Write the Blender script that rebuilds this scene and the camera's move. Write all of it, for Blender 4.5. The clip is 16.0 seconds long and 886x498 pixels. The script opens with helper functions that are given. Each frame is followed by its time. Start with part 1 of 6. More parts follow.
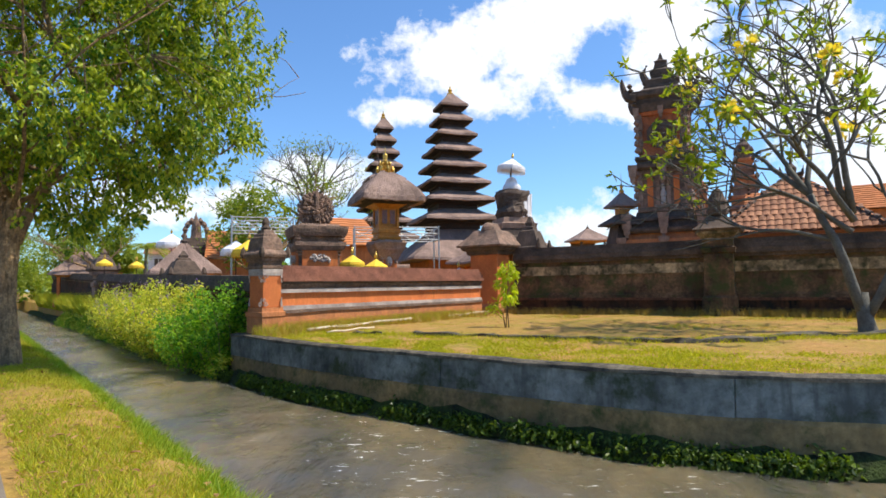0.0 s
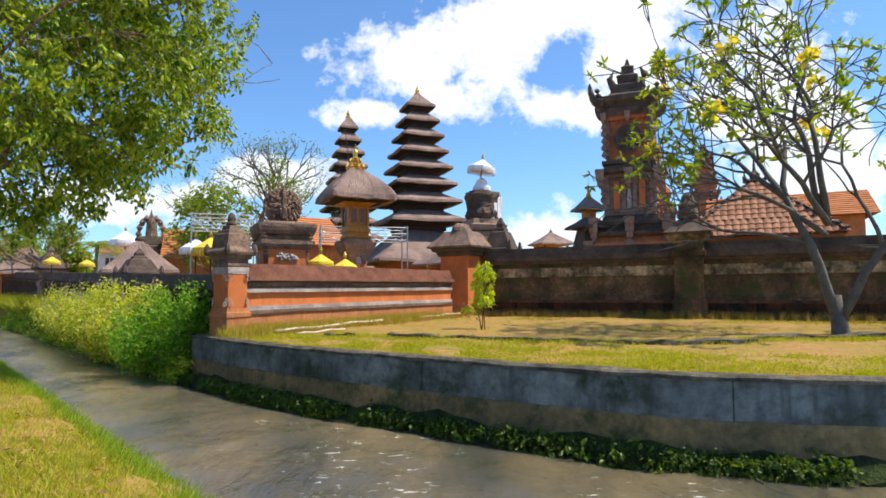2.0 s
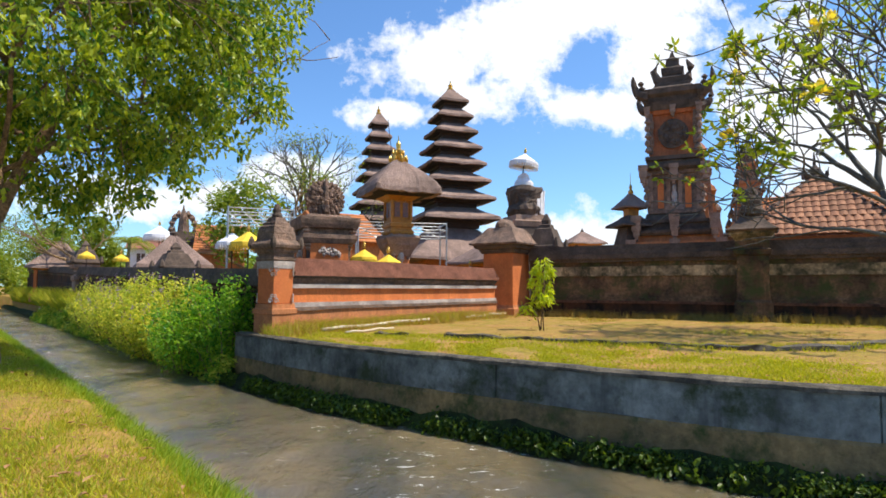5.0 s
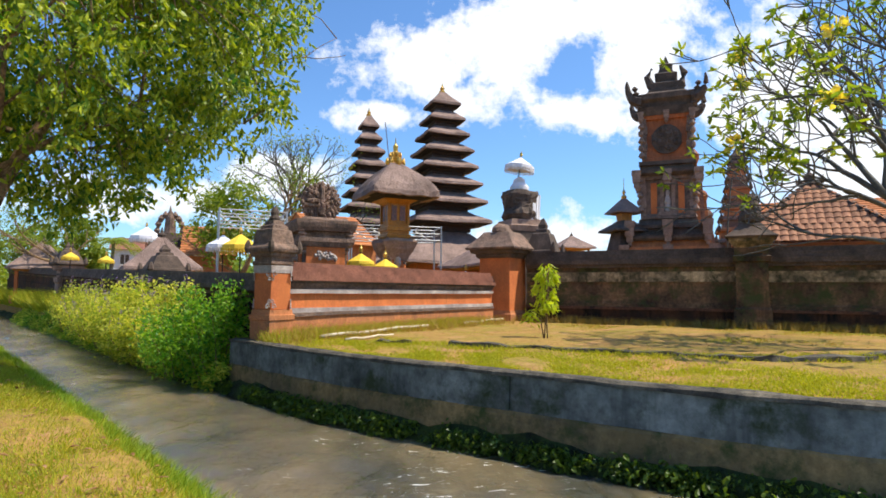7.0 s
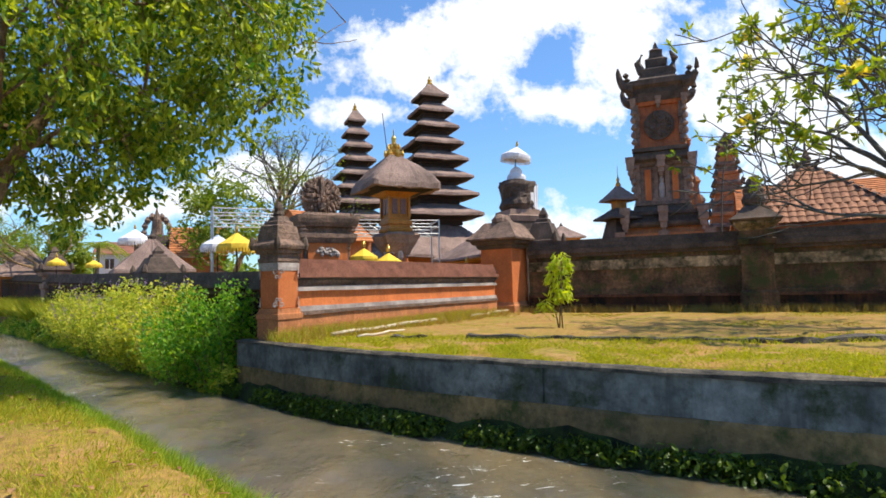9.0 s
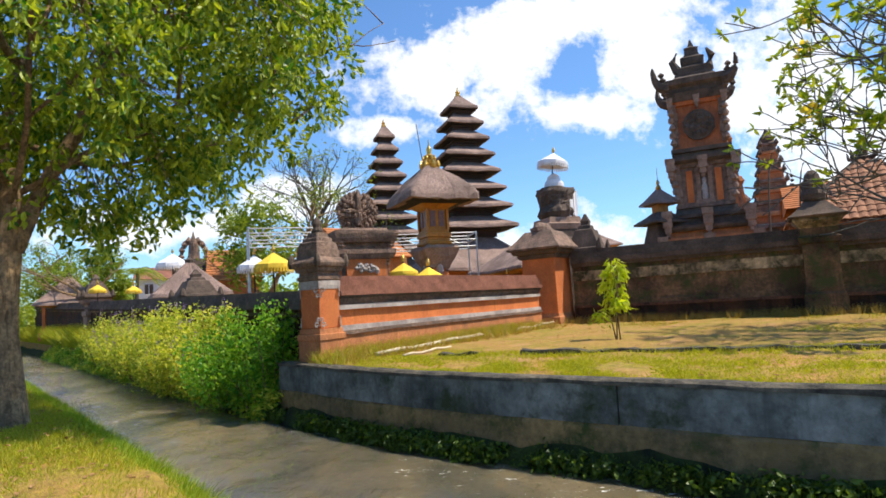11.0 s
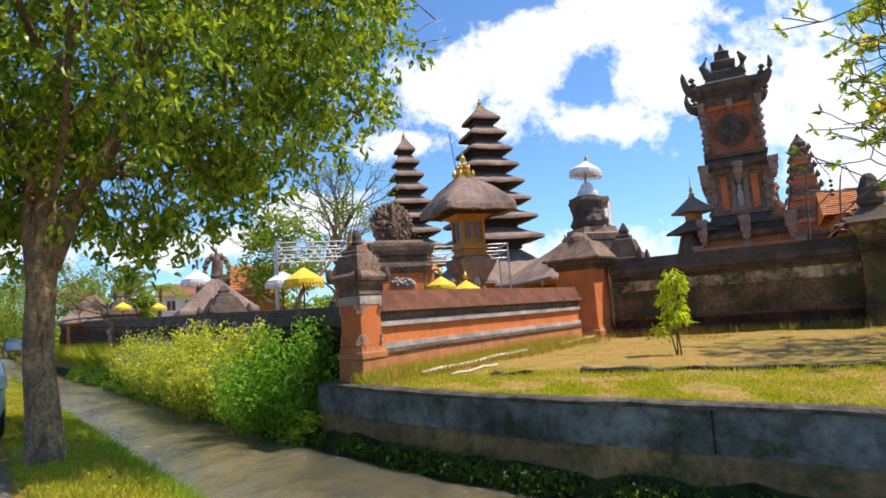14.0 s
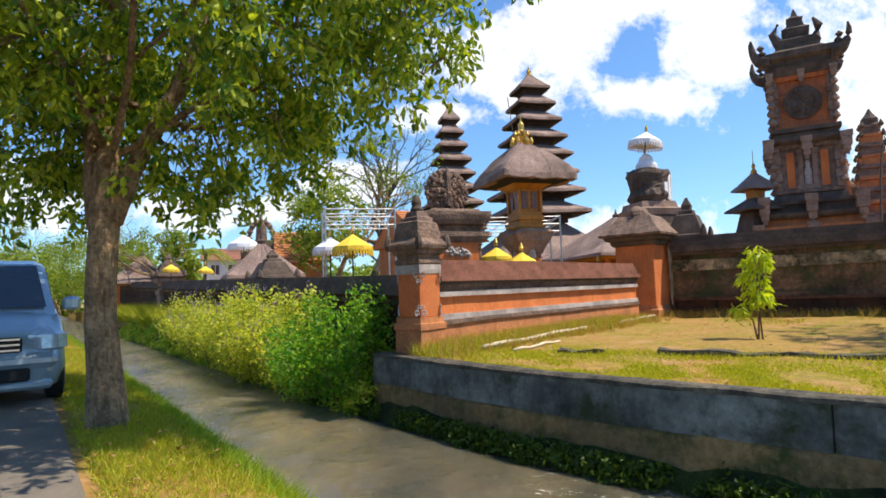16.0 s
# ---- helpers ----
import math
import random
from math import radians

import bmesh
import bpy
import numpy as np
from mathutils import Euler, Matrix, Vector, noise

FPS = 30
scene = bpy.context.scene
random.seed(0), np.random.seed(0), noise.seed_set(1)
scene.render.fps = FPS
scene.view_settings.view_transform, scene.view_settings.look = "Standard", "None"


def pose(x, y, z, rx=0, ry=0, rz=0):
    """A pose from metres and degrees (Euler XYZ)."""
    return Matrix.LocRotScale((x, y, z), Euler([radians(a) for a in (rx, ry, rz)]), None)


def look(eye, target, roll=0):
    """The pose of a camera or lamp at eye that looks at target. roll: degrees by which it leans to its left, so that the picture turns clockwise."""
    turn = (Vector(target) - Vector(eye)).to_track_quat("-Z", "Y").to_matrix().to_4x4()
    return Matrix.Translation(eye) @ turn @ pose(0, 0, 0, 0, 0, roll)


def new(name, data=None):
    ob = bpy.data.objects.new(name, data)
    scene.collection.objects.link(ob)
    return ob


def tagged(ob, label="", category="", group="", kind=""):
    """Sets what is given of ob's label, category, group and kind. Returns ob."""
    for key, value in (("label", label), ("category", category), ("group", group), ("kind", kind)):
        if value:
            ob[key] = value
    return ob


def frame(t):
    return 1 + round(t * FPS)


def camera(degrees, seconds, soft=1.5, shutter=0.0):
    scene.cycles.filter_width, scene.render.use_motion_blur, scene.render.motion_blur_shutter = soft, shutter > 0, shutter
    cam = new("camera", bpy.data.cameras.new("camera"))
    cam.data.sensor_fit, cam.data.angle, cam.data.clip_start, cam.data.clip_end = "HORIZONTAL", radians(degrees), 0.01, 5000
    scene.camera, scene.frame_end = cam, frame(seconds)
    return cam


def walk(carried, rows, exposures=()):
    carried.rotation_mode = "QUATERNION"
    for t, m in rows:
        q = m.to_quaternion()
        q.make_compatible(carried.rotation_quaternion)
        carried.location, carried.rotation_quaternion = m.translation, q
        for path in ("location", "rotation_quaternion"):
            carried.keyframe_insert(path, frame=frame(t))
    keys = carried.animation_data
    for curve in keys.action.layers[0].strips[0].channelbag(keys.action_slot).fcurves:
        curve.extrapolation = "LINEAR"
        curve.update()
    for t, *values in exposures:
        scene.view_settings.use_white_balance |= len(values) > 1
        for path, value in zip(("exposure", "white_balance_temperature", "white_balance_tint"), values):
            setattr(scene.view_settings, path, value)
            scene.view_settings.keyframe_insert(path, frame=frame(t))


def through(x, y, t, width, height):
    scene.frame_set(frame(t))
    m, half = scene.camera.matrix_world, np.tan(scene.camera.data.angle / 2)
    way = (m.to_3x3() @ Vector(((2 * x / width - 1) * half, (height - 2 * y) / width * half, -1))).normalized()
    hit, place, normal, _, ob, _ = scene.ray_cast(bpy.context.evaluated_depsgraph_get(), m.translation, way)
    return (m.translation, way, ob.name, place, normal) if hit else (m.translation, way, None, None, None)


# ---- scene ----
cam = camera(73.6, 16.0, soft=1.7)
# seconds, place in metres, turn in degrees (Euler XYZ)
PATH = [
    (0.0, 0.125, -0.080, 1.077, 93.52, 0.85, 0.94),
    (0.5, 0.086, 0.050, 1.050, 93.79, 0.10, 0.25),
    (1.0, 0.005, 0.141, 1.045, 94.37, -0.99, -0.96),
    (1.5, -0.081, 0.215, 1.000, 94.32, -0.10, -2.46),
    (2.0, -0.193, 0.329, 1.021, 93.78, 0.46, -2.88),
    (2.5, -0.326, 0.433, 1.013, 93.51, 0.74, -2.50),
    (3.0, -0.450, 0.575, 0.999, 93.44, 0.49, -1.78),
    (3.5, -0.580, 0.724, 0.967, 93.37, -0.41, -1.17),
    (4.0, -0.698, 0.873, 0.940, 94.02, -0.48, -0.50),
    (6.5, -1.090, 1.398, 1.045, 93.24, 0.21, -1.49),
    (7.0, -1.191, 1.430, 1.042, 94.02, -0.52, -2.19),
    (7.5, -1.279, 1.498, 1.033, 94.29, -0.84, -3.62),
    (8.0, -1.432, 1.600, 1.000, 94.55, 0.79, -4.47),
    (8.5, -1.551, 1.700, 1.018, 94.25, 1.03, -4.44),
    (9.0, -1.674, 1.760, 1.011, 93.47, 1.39, -3.50),
    (11.5, -2.029, 2.476, 1.026, 95.14, 3.43, 0.25),
    (12.0, -2.173, 2.585, 1.074, 94.96, 2.88, 1.02),
    (12.5, -2.277, 2.676, 1.082, 94.81, 2.14, 1.69),
    (13.0, -2.340, 2.754, 1.111, 95.51, 2.41, 2.03),
    (13.5, -2.390, 2.825, 1.089, 96.26, 3.45, 1.50),
    (14.0, -2.454, 2.916, 1.090, 96.31, 4.06, 1.20),
    (14.5, -2.584, 2.986, 1.094, 95.52, 3.59, 1.42),
    (15.0, -2.737, 3.061, 1.088, 94.40, 2.51, 2.00),
    (15.5, -2.863, 3.177, 1.091, 93.94, 1.71, 3.15),
    (16.0, -2.931, 3.437, 1.090, 93.87, 2.06, 4.49),
]
walk(cam, [(r[0], pose(*r[1:])) for r in PATH])

# ---- world, sun ----
SUN_DIR = Vector((0.5, -0.03, 0.865)).normalized()
world = bpy.data.worlds.new("sky")
scene.world = world
world.use_nodes = True
wt = world.node_tree
wt.nodes.clear()


def wnode(kind, **props):
    n = wt.nodes.new(kind)
    for k, v in props.items():
        if k == "op":
            n.operation = v
        elif k == "kind":
            n.noise_dimensions = v
    return n


def wmath(op, a, b=None, clamp=False):
    n = wt.nodes.new("ShaderNodeMath")
    n.operation, n.use_clamp = op, clamp
    for i, v in enumerate((a, b)):
        if v is None:
            continue
        if isinstance(v, (int, float)):
            n.inputs[i].default_value = v
        else:
            wt.links.new(v, n.inputs[i])
    return n.outputs[0]


sky = wt.nodes.new("ShaderNodeTexSky")
sky.sky_type, sky.sun_disc = "NISHITA", False
sky.sun_elevation = math.asin(SUN_DIR.z)
sky.sun_rotation = math.atan2(SUN_DIR.x, SUN_DIR.y)
sky.air_density, sky.dust_density, sky.ozone_density = 1.0, 0.6, 2.2
tint = wt.nodes.new("ShaderNodeMixRGB")
tint.blend_type, tint.inputs[0].default_value = "MULTIPLY", 1.0
tint.inputs[2].default_value = (0.58, 0.80, 1.01, 1)
wt.links.new(sky.outputs[0], tint.inputs[1])
coord = wt.nodes.new("ShaderNodeTexCoord")
sep = wt.nodes.new("ShaderNodeSeparateXYZ")
wt.links.new(coord.outputs["Generated"], sep.inputs[0])
# clouds lie on a flat layer: x/y and z/y give their places ahead of the camera
front = wmath("MAXIMUM", sep.outputs[1], 0.05)
cx, cz = wmath("DIVIDE", sep.outputs[0], front), wmath("DIVIDE", sep.outputs[2], front)
flat = wt.nodes.new("ShaderNodeCombineXYZ")
wt.links.new(cx, flat.inputs[0])
wt.links.new(cz, flat.inputs[1])


def wnoise(scale, detail, rough, offset=0.0):
    n = wt.nodes.new("ShaderNodeTexNoise")
    n.noise_dimensions = "3D"
    n.inputs["Scale"].default_value, n.inputs["Detail"].default_value, n.inputs["Roughness"].default_value = scale, detail, rough
    m = wt.nodes.new("ShaderNodeVectorMath")
    m.operation = "ADD"
    m.inputs[1].default_value = (offset, offset * 0.7, 0)
    wt.links.new(flat.outputs[0], m.inputs[0])
    wt.links.new(m.outputs[0], n.inputs["Vector"])
    return n.outputs[0]


def blob(x, z, rx, rz):
    """A soft round field, 1 in its middle and 0 at its rim."""
    dx, dz = wmath("DIVIDE", wmath("SUBTRACT", cx, x), rx), wmath("DIVIDE", wmath("SUBTRACT", cz, z), rz)
    r = wmath("ADD", wmath("MULTIPLY", dx, dx), wmath("MULTIPLY", dz, dz))
    return wmath("SUBTRACT", 1.0, wmath("POWER", r, 0.5), False)


field = None
for b in [(0.0, 0.375, 0.15, 0.085), (0.1, 0.42, 0.16, 0.075), (0.23, 0.475, 0.15, 0.06), (0.075, 0.325, 0.07, 0.055), (0.29, 0.31, 0.13, 0.05), (0.4, 0.4, 0.14, 0.13), (-0.06, 0.30, 0.10, 0.035), (0.62, 0.36, 0.18, 0.17), (-0.23, 0.19, 0.13, 0.05), (0.2, 0.09, 0.17, 0.05), (-0.47, 0.15, 0.22, 0.04), (0.75, 0.18, 0.16, 0.1), (0.4, 0.52, 0.2, 0.08), (-0.95, 0.2, 0.25, 0.08)]:
    v = blob(*b)
    field = v if field is None else wmath("MAXIMUM", field, v)
field = wmath("MAXIMUM", field, -0.6)
n1 = wmath("MULTIPLY", wmath("SUBTRACT", wnoise(9.0, 10, 0.66), 0.5), 3.4)
n2 = wmath("MULTIPLY", wmath("SUBTRACT", wnoise(2.3, 3, 0.5, 3.1), 0.5), 1.3)
mask = wmath("MULTIPLY", wmath("ADD", wmath("ADD", field, 0.0), wmath("ADD", n1, n2)), 2.1, True)
mask = wmath("SMOOTH_MIN", mask, 1.0)
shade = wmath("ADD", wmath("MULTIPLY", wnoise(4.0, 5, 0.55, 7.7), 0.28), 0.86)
cloud = wt.nodes.new("ShaderNodeCombineXYZ")
for i, v in enumerate((0.98, 1.0, 1.04)):
    wt.links.new(wmath("MULTIPLY", shade, v * 5.6), cloud.inputs[i])
mix = wt.nodes.new("ShaderNodeMixRGB")
wt.links.new(mask, mix.inputs[0])
wt.links.new(tint.outputs[0], mix.inputs[1])
wt.links.new(cloud.outputs[0], mix.inputs[2])
back = wt.nodes.new("ShaderNodeBackground")
back.inputs[1].default_value = 0.15
wt.links.new(mix.outputs[0], back.inputs[0])
wout = wt.nodes.new("ShaderNodeOutputWorld")
wt.links.new(back.outputs[0], wout.inputs[0])

sun = new("sun", bpy.data.lights.new("sun", "SUN"))
sun.data.energy, sun.data.angle, sun.data.color = 4.7, radians(0.55), (1.0, 0.92, 0.77)
sun.matrix_world = look(SUN_DIR * 100, (0, 0, 0))
scene.view_settings.exposure = 0.5

# ---- materials ----
def material(name, base, rough=0.8, metal=0.0, scale=3.0, vary=0.35, second=None, fine=30.0, bump=0.25, spec=0.3, streak=0.0, moss=None, moss_amount=0.0, random_tint=0.0, island=0.0, dist=0.02, streak_scale=5.0):
    """A procedural surface: base colour broken by stains and grain, with fine relief."""
    m = bpy.data.materials.new(name)
    m.use_nodes = True
    t = m.node_tree
    b = t.nodes["Principled BSDF"]
    b.inputs["Roughness"].default_value, b.inputs["Metallic"].default_value = rough, metal
    b.inputs["Specular IOR Level"].default_value = spec
    co = t.nodes.new("ShaderNodeNewGeometry").outputs["Position"]

    def noise_(sc, det, rg, stretch=(1, 1, 1)):
        mp = t.nodes.new("ShaderNodeMapping")
        mp.inputs["Scale"].default_value = stretch
        t.links.new(co, mp.inputs[0])
        n = t.nodes.new("ShaderNodeTexNoise")
        n.inputs["Scale"].default_value, n.inputs["Detail"].default_value, n.inputs["Roughness"].default_value = sc, det, rg
        t.links.new(mp.outputs[0], n.inputs["Vector"])
        return n.outputs[0]

    def ramp(v, lo, hi):
        r = t.nodes.new("ShaderNodeMapRange")
        r.inputs[1].default_value, r.inputs[2].default_value = lo, hi
        t.links.new(v, r.inputs[0])
        return r.outputs[0]

    def mixc(f, a, c, mode="MIX"):
        n = t.nodes.new("ShaderNodeMixRGB")
        n.blend_type = mode
        for i, v in enumerate((f, a, c)):
            if isinstance(v, (int, float)):
                n.inputs[i].default_value = v
            elif isinstance(v, tuple):
                n.inputs[i].default_value = (*v, 1)
            else:
                t.links.new(v, n.inputs[i])
        return n.outputs[0]

    second = second or tuple(c * (1 - vary) for c in base)
    big = noise_(scale, 6, 0.65)
    col = mixc(ramp(big, 0.36, 0.66), tuple(base), tuple(second))
    small = noise_(fine, 5, 0.7)
    g = t.nodes.new("ShaderNodeMapRange")
    g.inputs[1].default_value, g.inputs[2].default_value, g.inputs[3].default_value, g.inputs[4].default_value = 0.3, 0.7, 1 - vary * 0.8, 1 + vary * 0.5
    t.links.new(small, g.inputs[0])
    col = mixc(1.0, col, g.outputs[0], "MULTIPLY")
    if streak:
        s = noise_(streak_scale, 4, 0.6, (1, 1, 0.12))
        col = mixc(ramp(s, 0.52, 0.72), col, tuple(c * (1 - streak) for c in base))
    if moss:
        s = noise_(scale * 1.7 + 0.3, 6, 0.7)
        col = mixc(ramp(s, 0.62 - moss_amount, 0.72 - moss_amount * 0.6), col, tuple(moss))
    if random_tint or island:
        src = t.nodes.new("ShaderNodeObjectInfo").outputs["Random"] if random_tint else t.nodes["Geometry"].outputs["Random Per Island"]
        k = random_tint or island
        r = t.nodes.new("ShaderNodeMapRange")
        r.inputs[3].default_value, r.inputs[4].default_value = 1 - k, 1 + k
        t.links.new(src, r.inputs[0])
        col = mixc(1.0, col, r.outputs[0], "MULTIPLY")
    t.links.new(col, b.inputs["Base Color"])
    if bump:
        bp = t.nodes.new("ShaderNodeBump")
        bp.inputs["Strength"].default_value, bp.inputs["Distance"].default_value = bump, dist
        add = t.nodes.new("ShaderNodeMath")
        add.operation = "ADD"
        t.links.new(small, add.inputs[0])
        t.links.new(s if streak_scale > 9 else big, add.inputs[1])
        t.links.new(add.outputs[0], bp.inputs["Height"])
        t.links.new(bp.outputs[0], b.inputs["Normal"])
    return m


def leaf_material(name, base, other, through=0.35, rough=0.45, k=0.35):
    """Leaves: colour differs from leaf to leaf, and light shines through them."""
    m = bpy.data.materials.new(name)
    m.use_nodes = True
    t = m.node_tree
    b = t.nodes["Principled BSDF"]
    b.inputs["Roughness"].default_value = rough
    b.inputs["Specular IOR Level"].default_value = 0.4
    rnd = t.nodes.new("ShaderNodeNewGeometry").outputs["Random Per Island"]
    mx = t.nodes.new("ShaderNodeMixRGB")
    mx.inputs[1].default_value, mx.inputs[2].default_value = (*base, 1), (*other, 1)
    t.links.new(rnd, mx.inputs[0])
    t.links.new(mx.outputs[0], b.inputs["Base Color"])
    tr = t.nodes.new("ShaderNodeBsdfTranslucent")
    br = t.nodes.new("ShaderNodeMixRGB")
    br.blend_type, br.inputs[0].default_value = "MULTIPLY", 1.0
    br.inputs[2].default_value = (1.5, 1.5, 0.6, 1)
    t.links.new(mx.outputs[0], br.inputs[1])
    t.links.new(br.outputs[0], tr.inputs[0])
    ms = t.nodes.new("ShaderNodeMixShader")
    ms.inputs[0].default_value = through
    t.links.new(b.outputs[0], ms.inputs[1])
    t.links.new(tr.outputs[0], ms.inputs[2])
    t.links.new(ms.outputs[0], t.nodes["Material Output"].inputs[0])
    return m


THATCH = material("thatch", (0.36, 0.245, 0.2), 0.95, scale=0.9, vary=0.5, fine=26, bump=0.8, streak=0.4, dist=0.05)
# near-black thatch: the shade under the eaves is put into this colour
THATCH_SHADED = material("shaded_thatch_underside", (0.03, 0.024, 0.024), 0.95, scale=2, vary=0.3, fine=30, bump=0.4)
WOOD_DARK = material("dark_wood", (0.06, 0.035, 0.025), 0.7, scale=3, vary=0.4, fine=40)
WOOD_GOLD = material("ochre_painted_wood", (0.54, 0.22, 0.03), 0.45, scale=4, vary=0.4, fine=40, bump=0.2)
GOLD = material("gilding", (0.85, 0.52, 0.12), 0.28, 0.9, scale=8, vary=0.35, fine=50, bump=0.4)
BRICK = material("orange_plaster_brick", (0.7, 0.21, 0.062), 0.9, scale=1.4, vary=0.34, second=(0.5, 0.14, 0.045), fine=26, bump=0.3, streak=0.3)
BRICK_RED = material("red_orange_brick", (0.5, 0.15, 0.055), 0.92, scale=1.6, vary=0.5, second=(0.26, 0.1, 0.055), fine=22, bump=0.5, streak=0.5)
BRICK_FADED = material("faded_brick", (0.6, 0.225, 0.085), 0.92, scale=1.8, vary=0.45, second=(0.36, 0.15, 0.07), fine=24, bump=0.4, streak=0.4)
COPING = material("brown_brick_coping", (0.3, 0.125, 0.08), 0.92, scale=2.4, vary=0.45, fine=26, bump=0.6, streak=0.3)
STONE = material("grey_volcanic_stone", (0.38, 0.25, 0.185), 0.95, scale=2.2, vary=0.45, second=(0.2, 0.125, 0.09), fine=22, bump=0.6, streak=0.4)
STONE_DARK = material("blackened_stone", (0.15, 0.105, 0.08), 0.95, scale=2.0, vary=0.5, second=(0.06, 0.045, 0.036), fine=22, bump=0.6, streak=0.4)
STONE_CARVED = material("carved_brown_stone", (0.31, 0.195, 0.14), 0.95, scale=3.2, vary=0.55, second=(0.13, 0.092, 0.072), fine=18, bump=0.9, dist=0.05)
STONE_LIGHT = material("pale_stone", (0.55, 0.47, 0.42), 0.92, scale=2.0, vary=0.35, second=(0.25, 0.2, 0.18), fine=26, bump=0.4, streak=0.4)
WALL_OLD = material("weathered_dark_wall", (0.26, 0.145, 0.075), 0.95, scale=0.9, vary=0.65, second=(0.026, 0.02, 0.015), fine=12, bump=0.7, streak=0.7, moss=(0.055, 0.065, 0.02), moss_amount=0.15)
BRICK_OLD = material("sooty_brick", (0.2, 0.085, 0.045), 0.95, scale=1.5, vary=0.6, second=(0.04, 0.026, 0.02), fine=20, bump=0.5, streak=0.5)
WALL_BASE = material("damp_black_wall_base", (0.022, 0.018, 0.014), 0.95, scale=1.3, vary=0.5, second=(0.12, 0.045, 0.018), fine=18, bump=0.5, streak=0.7)
WALL_BAND = material("weathered_ochre_band", (0.6, 0.43, 0.25), 0.95, scale=1.5, vary=0.6, second=(0.05, 0.04, 0.028), fine=10, bump=0.7, streak=0.75, moss=(0.045, 0.045, 0.022), moss_amount=0.17)
CONCRETE = material("stained_concrete", (0.215, 0.23, 0.21), 0.9, scale=0.85, vary=0.6, second=(0.04, 0.047, 0.042), fine=6, bump=0.8, streak=0.7, moss=(0.03, 0.042, 0.016), moss_amount=0.11)
CONCRETE_TOP = material("blackened_concrete_edge", (0.045, 0.04, 0.032), 0.92, scale=2.6, vary=0.6, second=(0.17, 0.14, 0.1), fine=14, bump=0.8, dist=0.04)
CONCRETE_LOW = material("ochre_stained_concrete", (0.27, 0.185, 0.078), 0.92, scale=1.1, vary=0.5, second=(0.12, 0.095, 0.05), fine=10, bump=0.7, streak=0.35, moss=(0.045, 0.06, 0.015), moss_amount=0.12)
MOSS = material("wet_moss", (0.05, 0.08, 0.012), 0.9, scale=3, vary=0.5, second=(0.01, 0.014, 0.005), fine=30, bump=0.9, dist=0.05)
ASPHALT = material("worn_asphalt", (0.2, 0.165, 0.13), 0.9, scale=1.5, vary=0.3, fine=60, bump=0.4)
SOIL = material("grassy_ground", (0.38, 0.2, 0.06), 0.95, scale=0.8, vary=0.5, second=(0.25, 0.2, 0.02), fine=9, bump=0.9, moss=(0.42, 0.225, 0.1), moss_amount=0.08, dist=0.05)
WHITE_CLOTH = material("white_cloth", (0.8, 0.77, 0.78), 0.8, scale=5, vary=0.12, fine=40, bump=0.15)
YELLOW_CLOTH = material("yellow_cloth", (0.85, 0.57, 0.05), 0.7, scale=5, vary=0.2, fine=40, bump=0.15)
BARK = material("tree_bark", (0.42, 0.27, 0.14), 0.95, scale=6, vary=0.7, second=(0.2, 0.13, 0.075), fine=26, bump=1.0, streak=0.8, dist=0.035, streak_scale=26.0)
BARK_GREY = material("smooth_grey_bark", (0.14, 0.13, 0.11), 0.85, scale=6, vary=0.4, fine=30, bump=0.4)
TILE = material("clay_roof_tile", (0.4, 0.19, 0.1), 0.85, scale=3, vary=0.35, second=(0.26, 0.11, 0.06), fine=30, bump=0.3, random_tint=0.22)
TILE_JOINED = material("orange_clay_roof", (0.55, 0.2, 0.07), 0.85, scale=3, vary=0.3, fine=30, bump=0.3, island=0.15)
STEEL = material("galvanised_steel_tube", (0.5, 0.5, 0.5), 0.4, 0.8, scale=6, vary=0.25, fine=40, bump=0.1)
BAMBOO = material("dry_bamboo", (0.68, 0.56, 0.38), 0.6, scale=6, vary=0.3, fine=40, bump=0.1)
LEAF = leaf_material("glossy_tree_leaf", (0.025, 0.115, 0.01), (0.44, 0.48, 0.03), 0.4, 0.42)
LEAF_FRANGI = leaf_material("frangipani_leaf", (0.12, 0.21, 0.02), (0.32, 0.34, 0.02), 0.5)
LEAF_LIME = leaf_material("young_lime_leaf", (0.34, 0.43, 0.012), (0.55, 0.58, 0.03), 0.5)
LEAF_BUSH = leaf_material("shrub_leaf", (0.22, 0.32, 0.025), (0.76, 0.68, 0.12), 0.58)
LEAF_DEEP = leaf_material("deep_green_leaf", (0.05, 0.2, 0.018), (0.34, 0.5, 0.045), 0.55)
LEAF_FAR = leaf_material("far_foliage", (0.1, 0.17, 0.015), (0.3, 0.35, 0.04), 0.45)
GRASS = leaf_material("grass_blade", (0.2, 0.27, 0.008), (0.52, 0.45, 0.03), 0.4, 0.6)
GRASS_DRY = leaf_material("dry_grass_blade", (0.3, 0.2, 0.04), (0.46, 0.31, 0.08), 0.35, 0.7)
PETAL_YELLOW = leaf_material("yellow_blossom", (0.75, 0.55, 0.04), (0.8, 0.68, 0.15), 0.4, 0.6)
PETAL_PURPLE = leaf_material("purple_blossom", (0.22, 0.13, 0.36), (0.36, 0.24, 0.48), 0.4, 0.6)


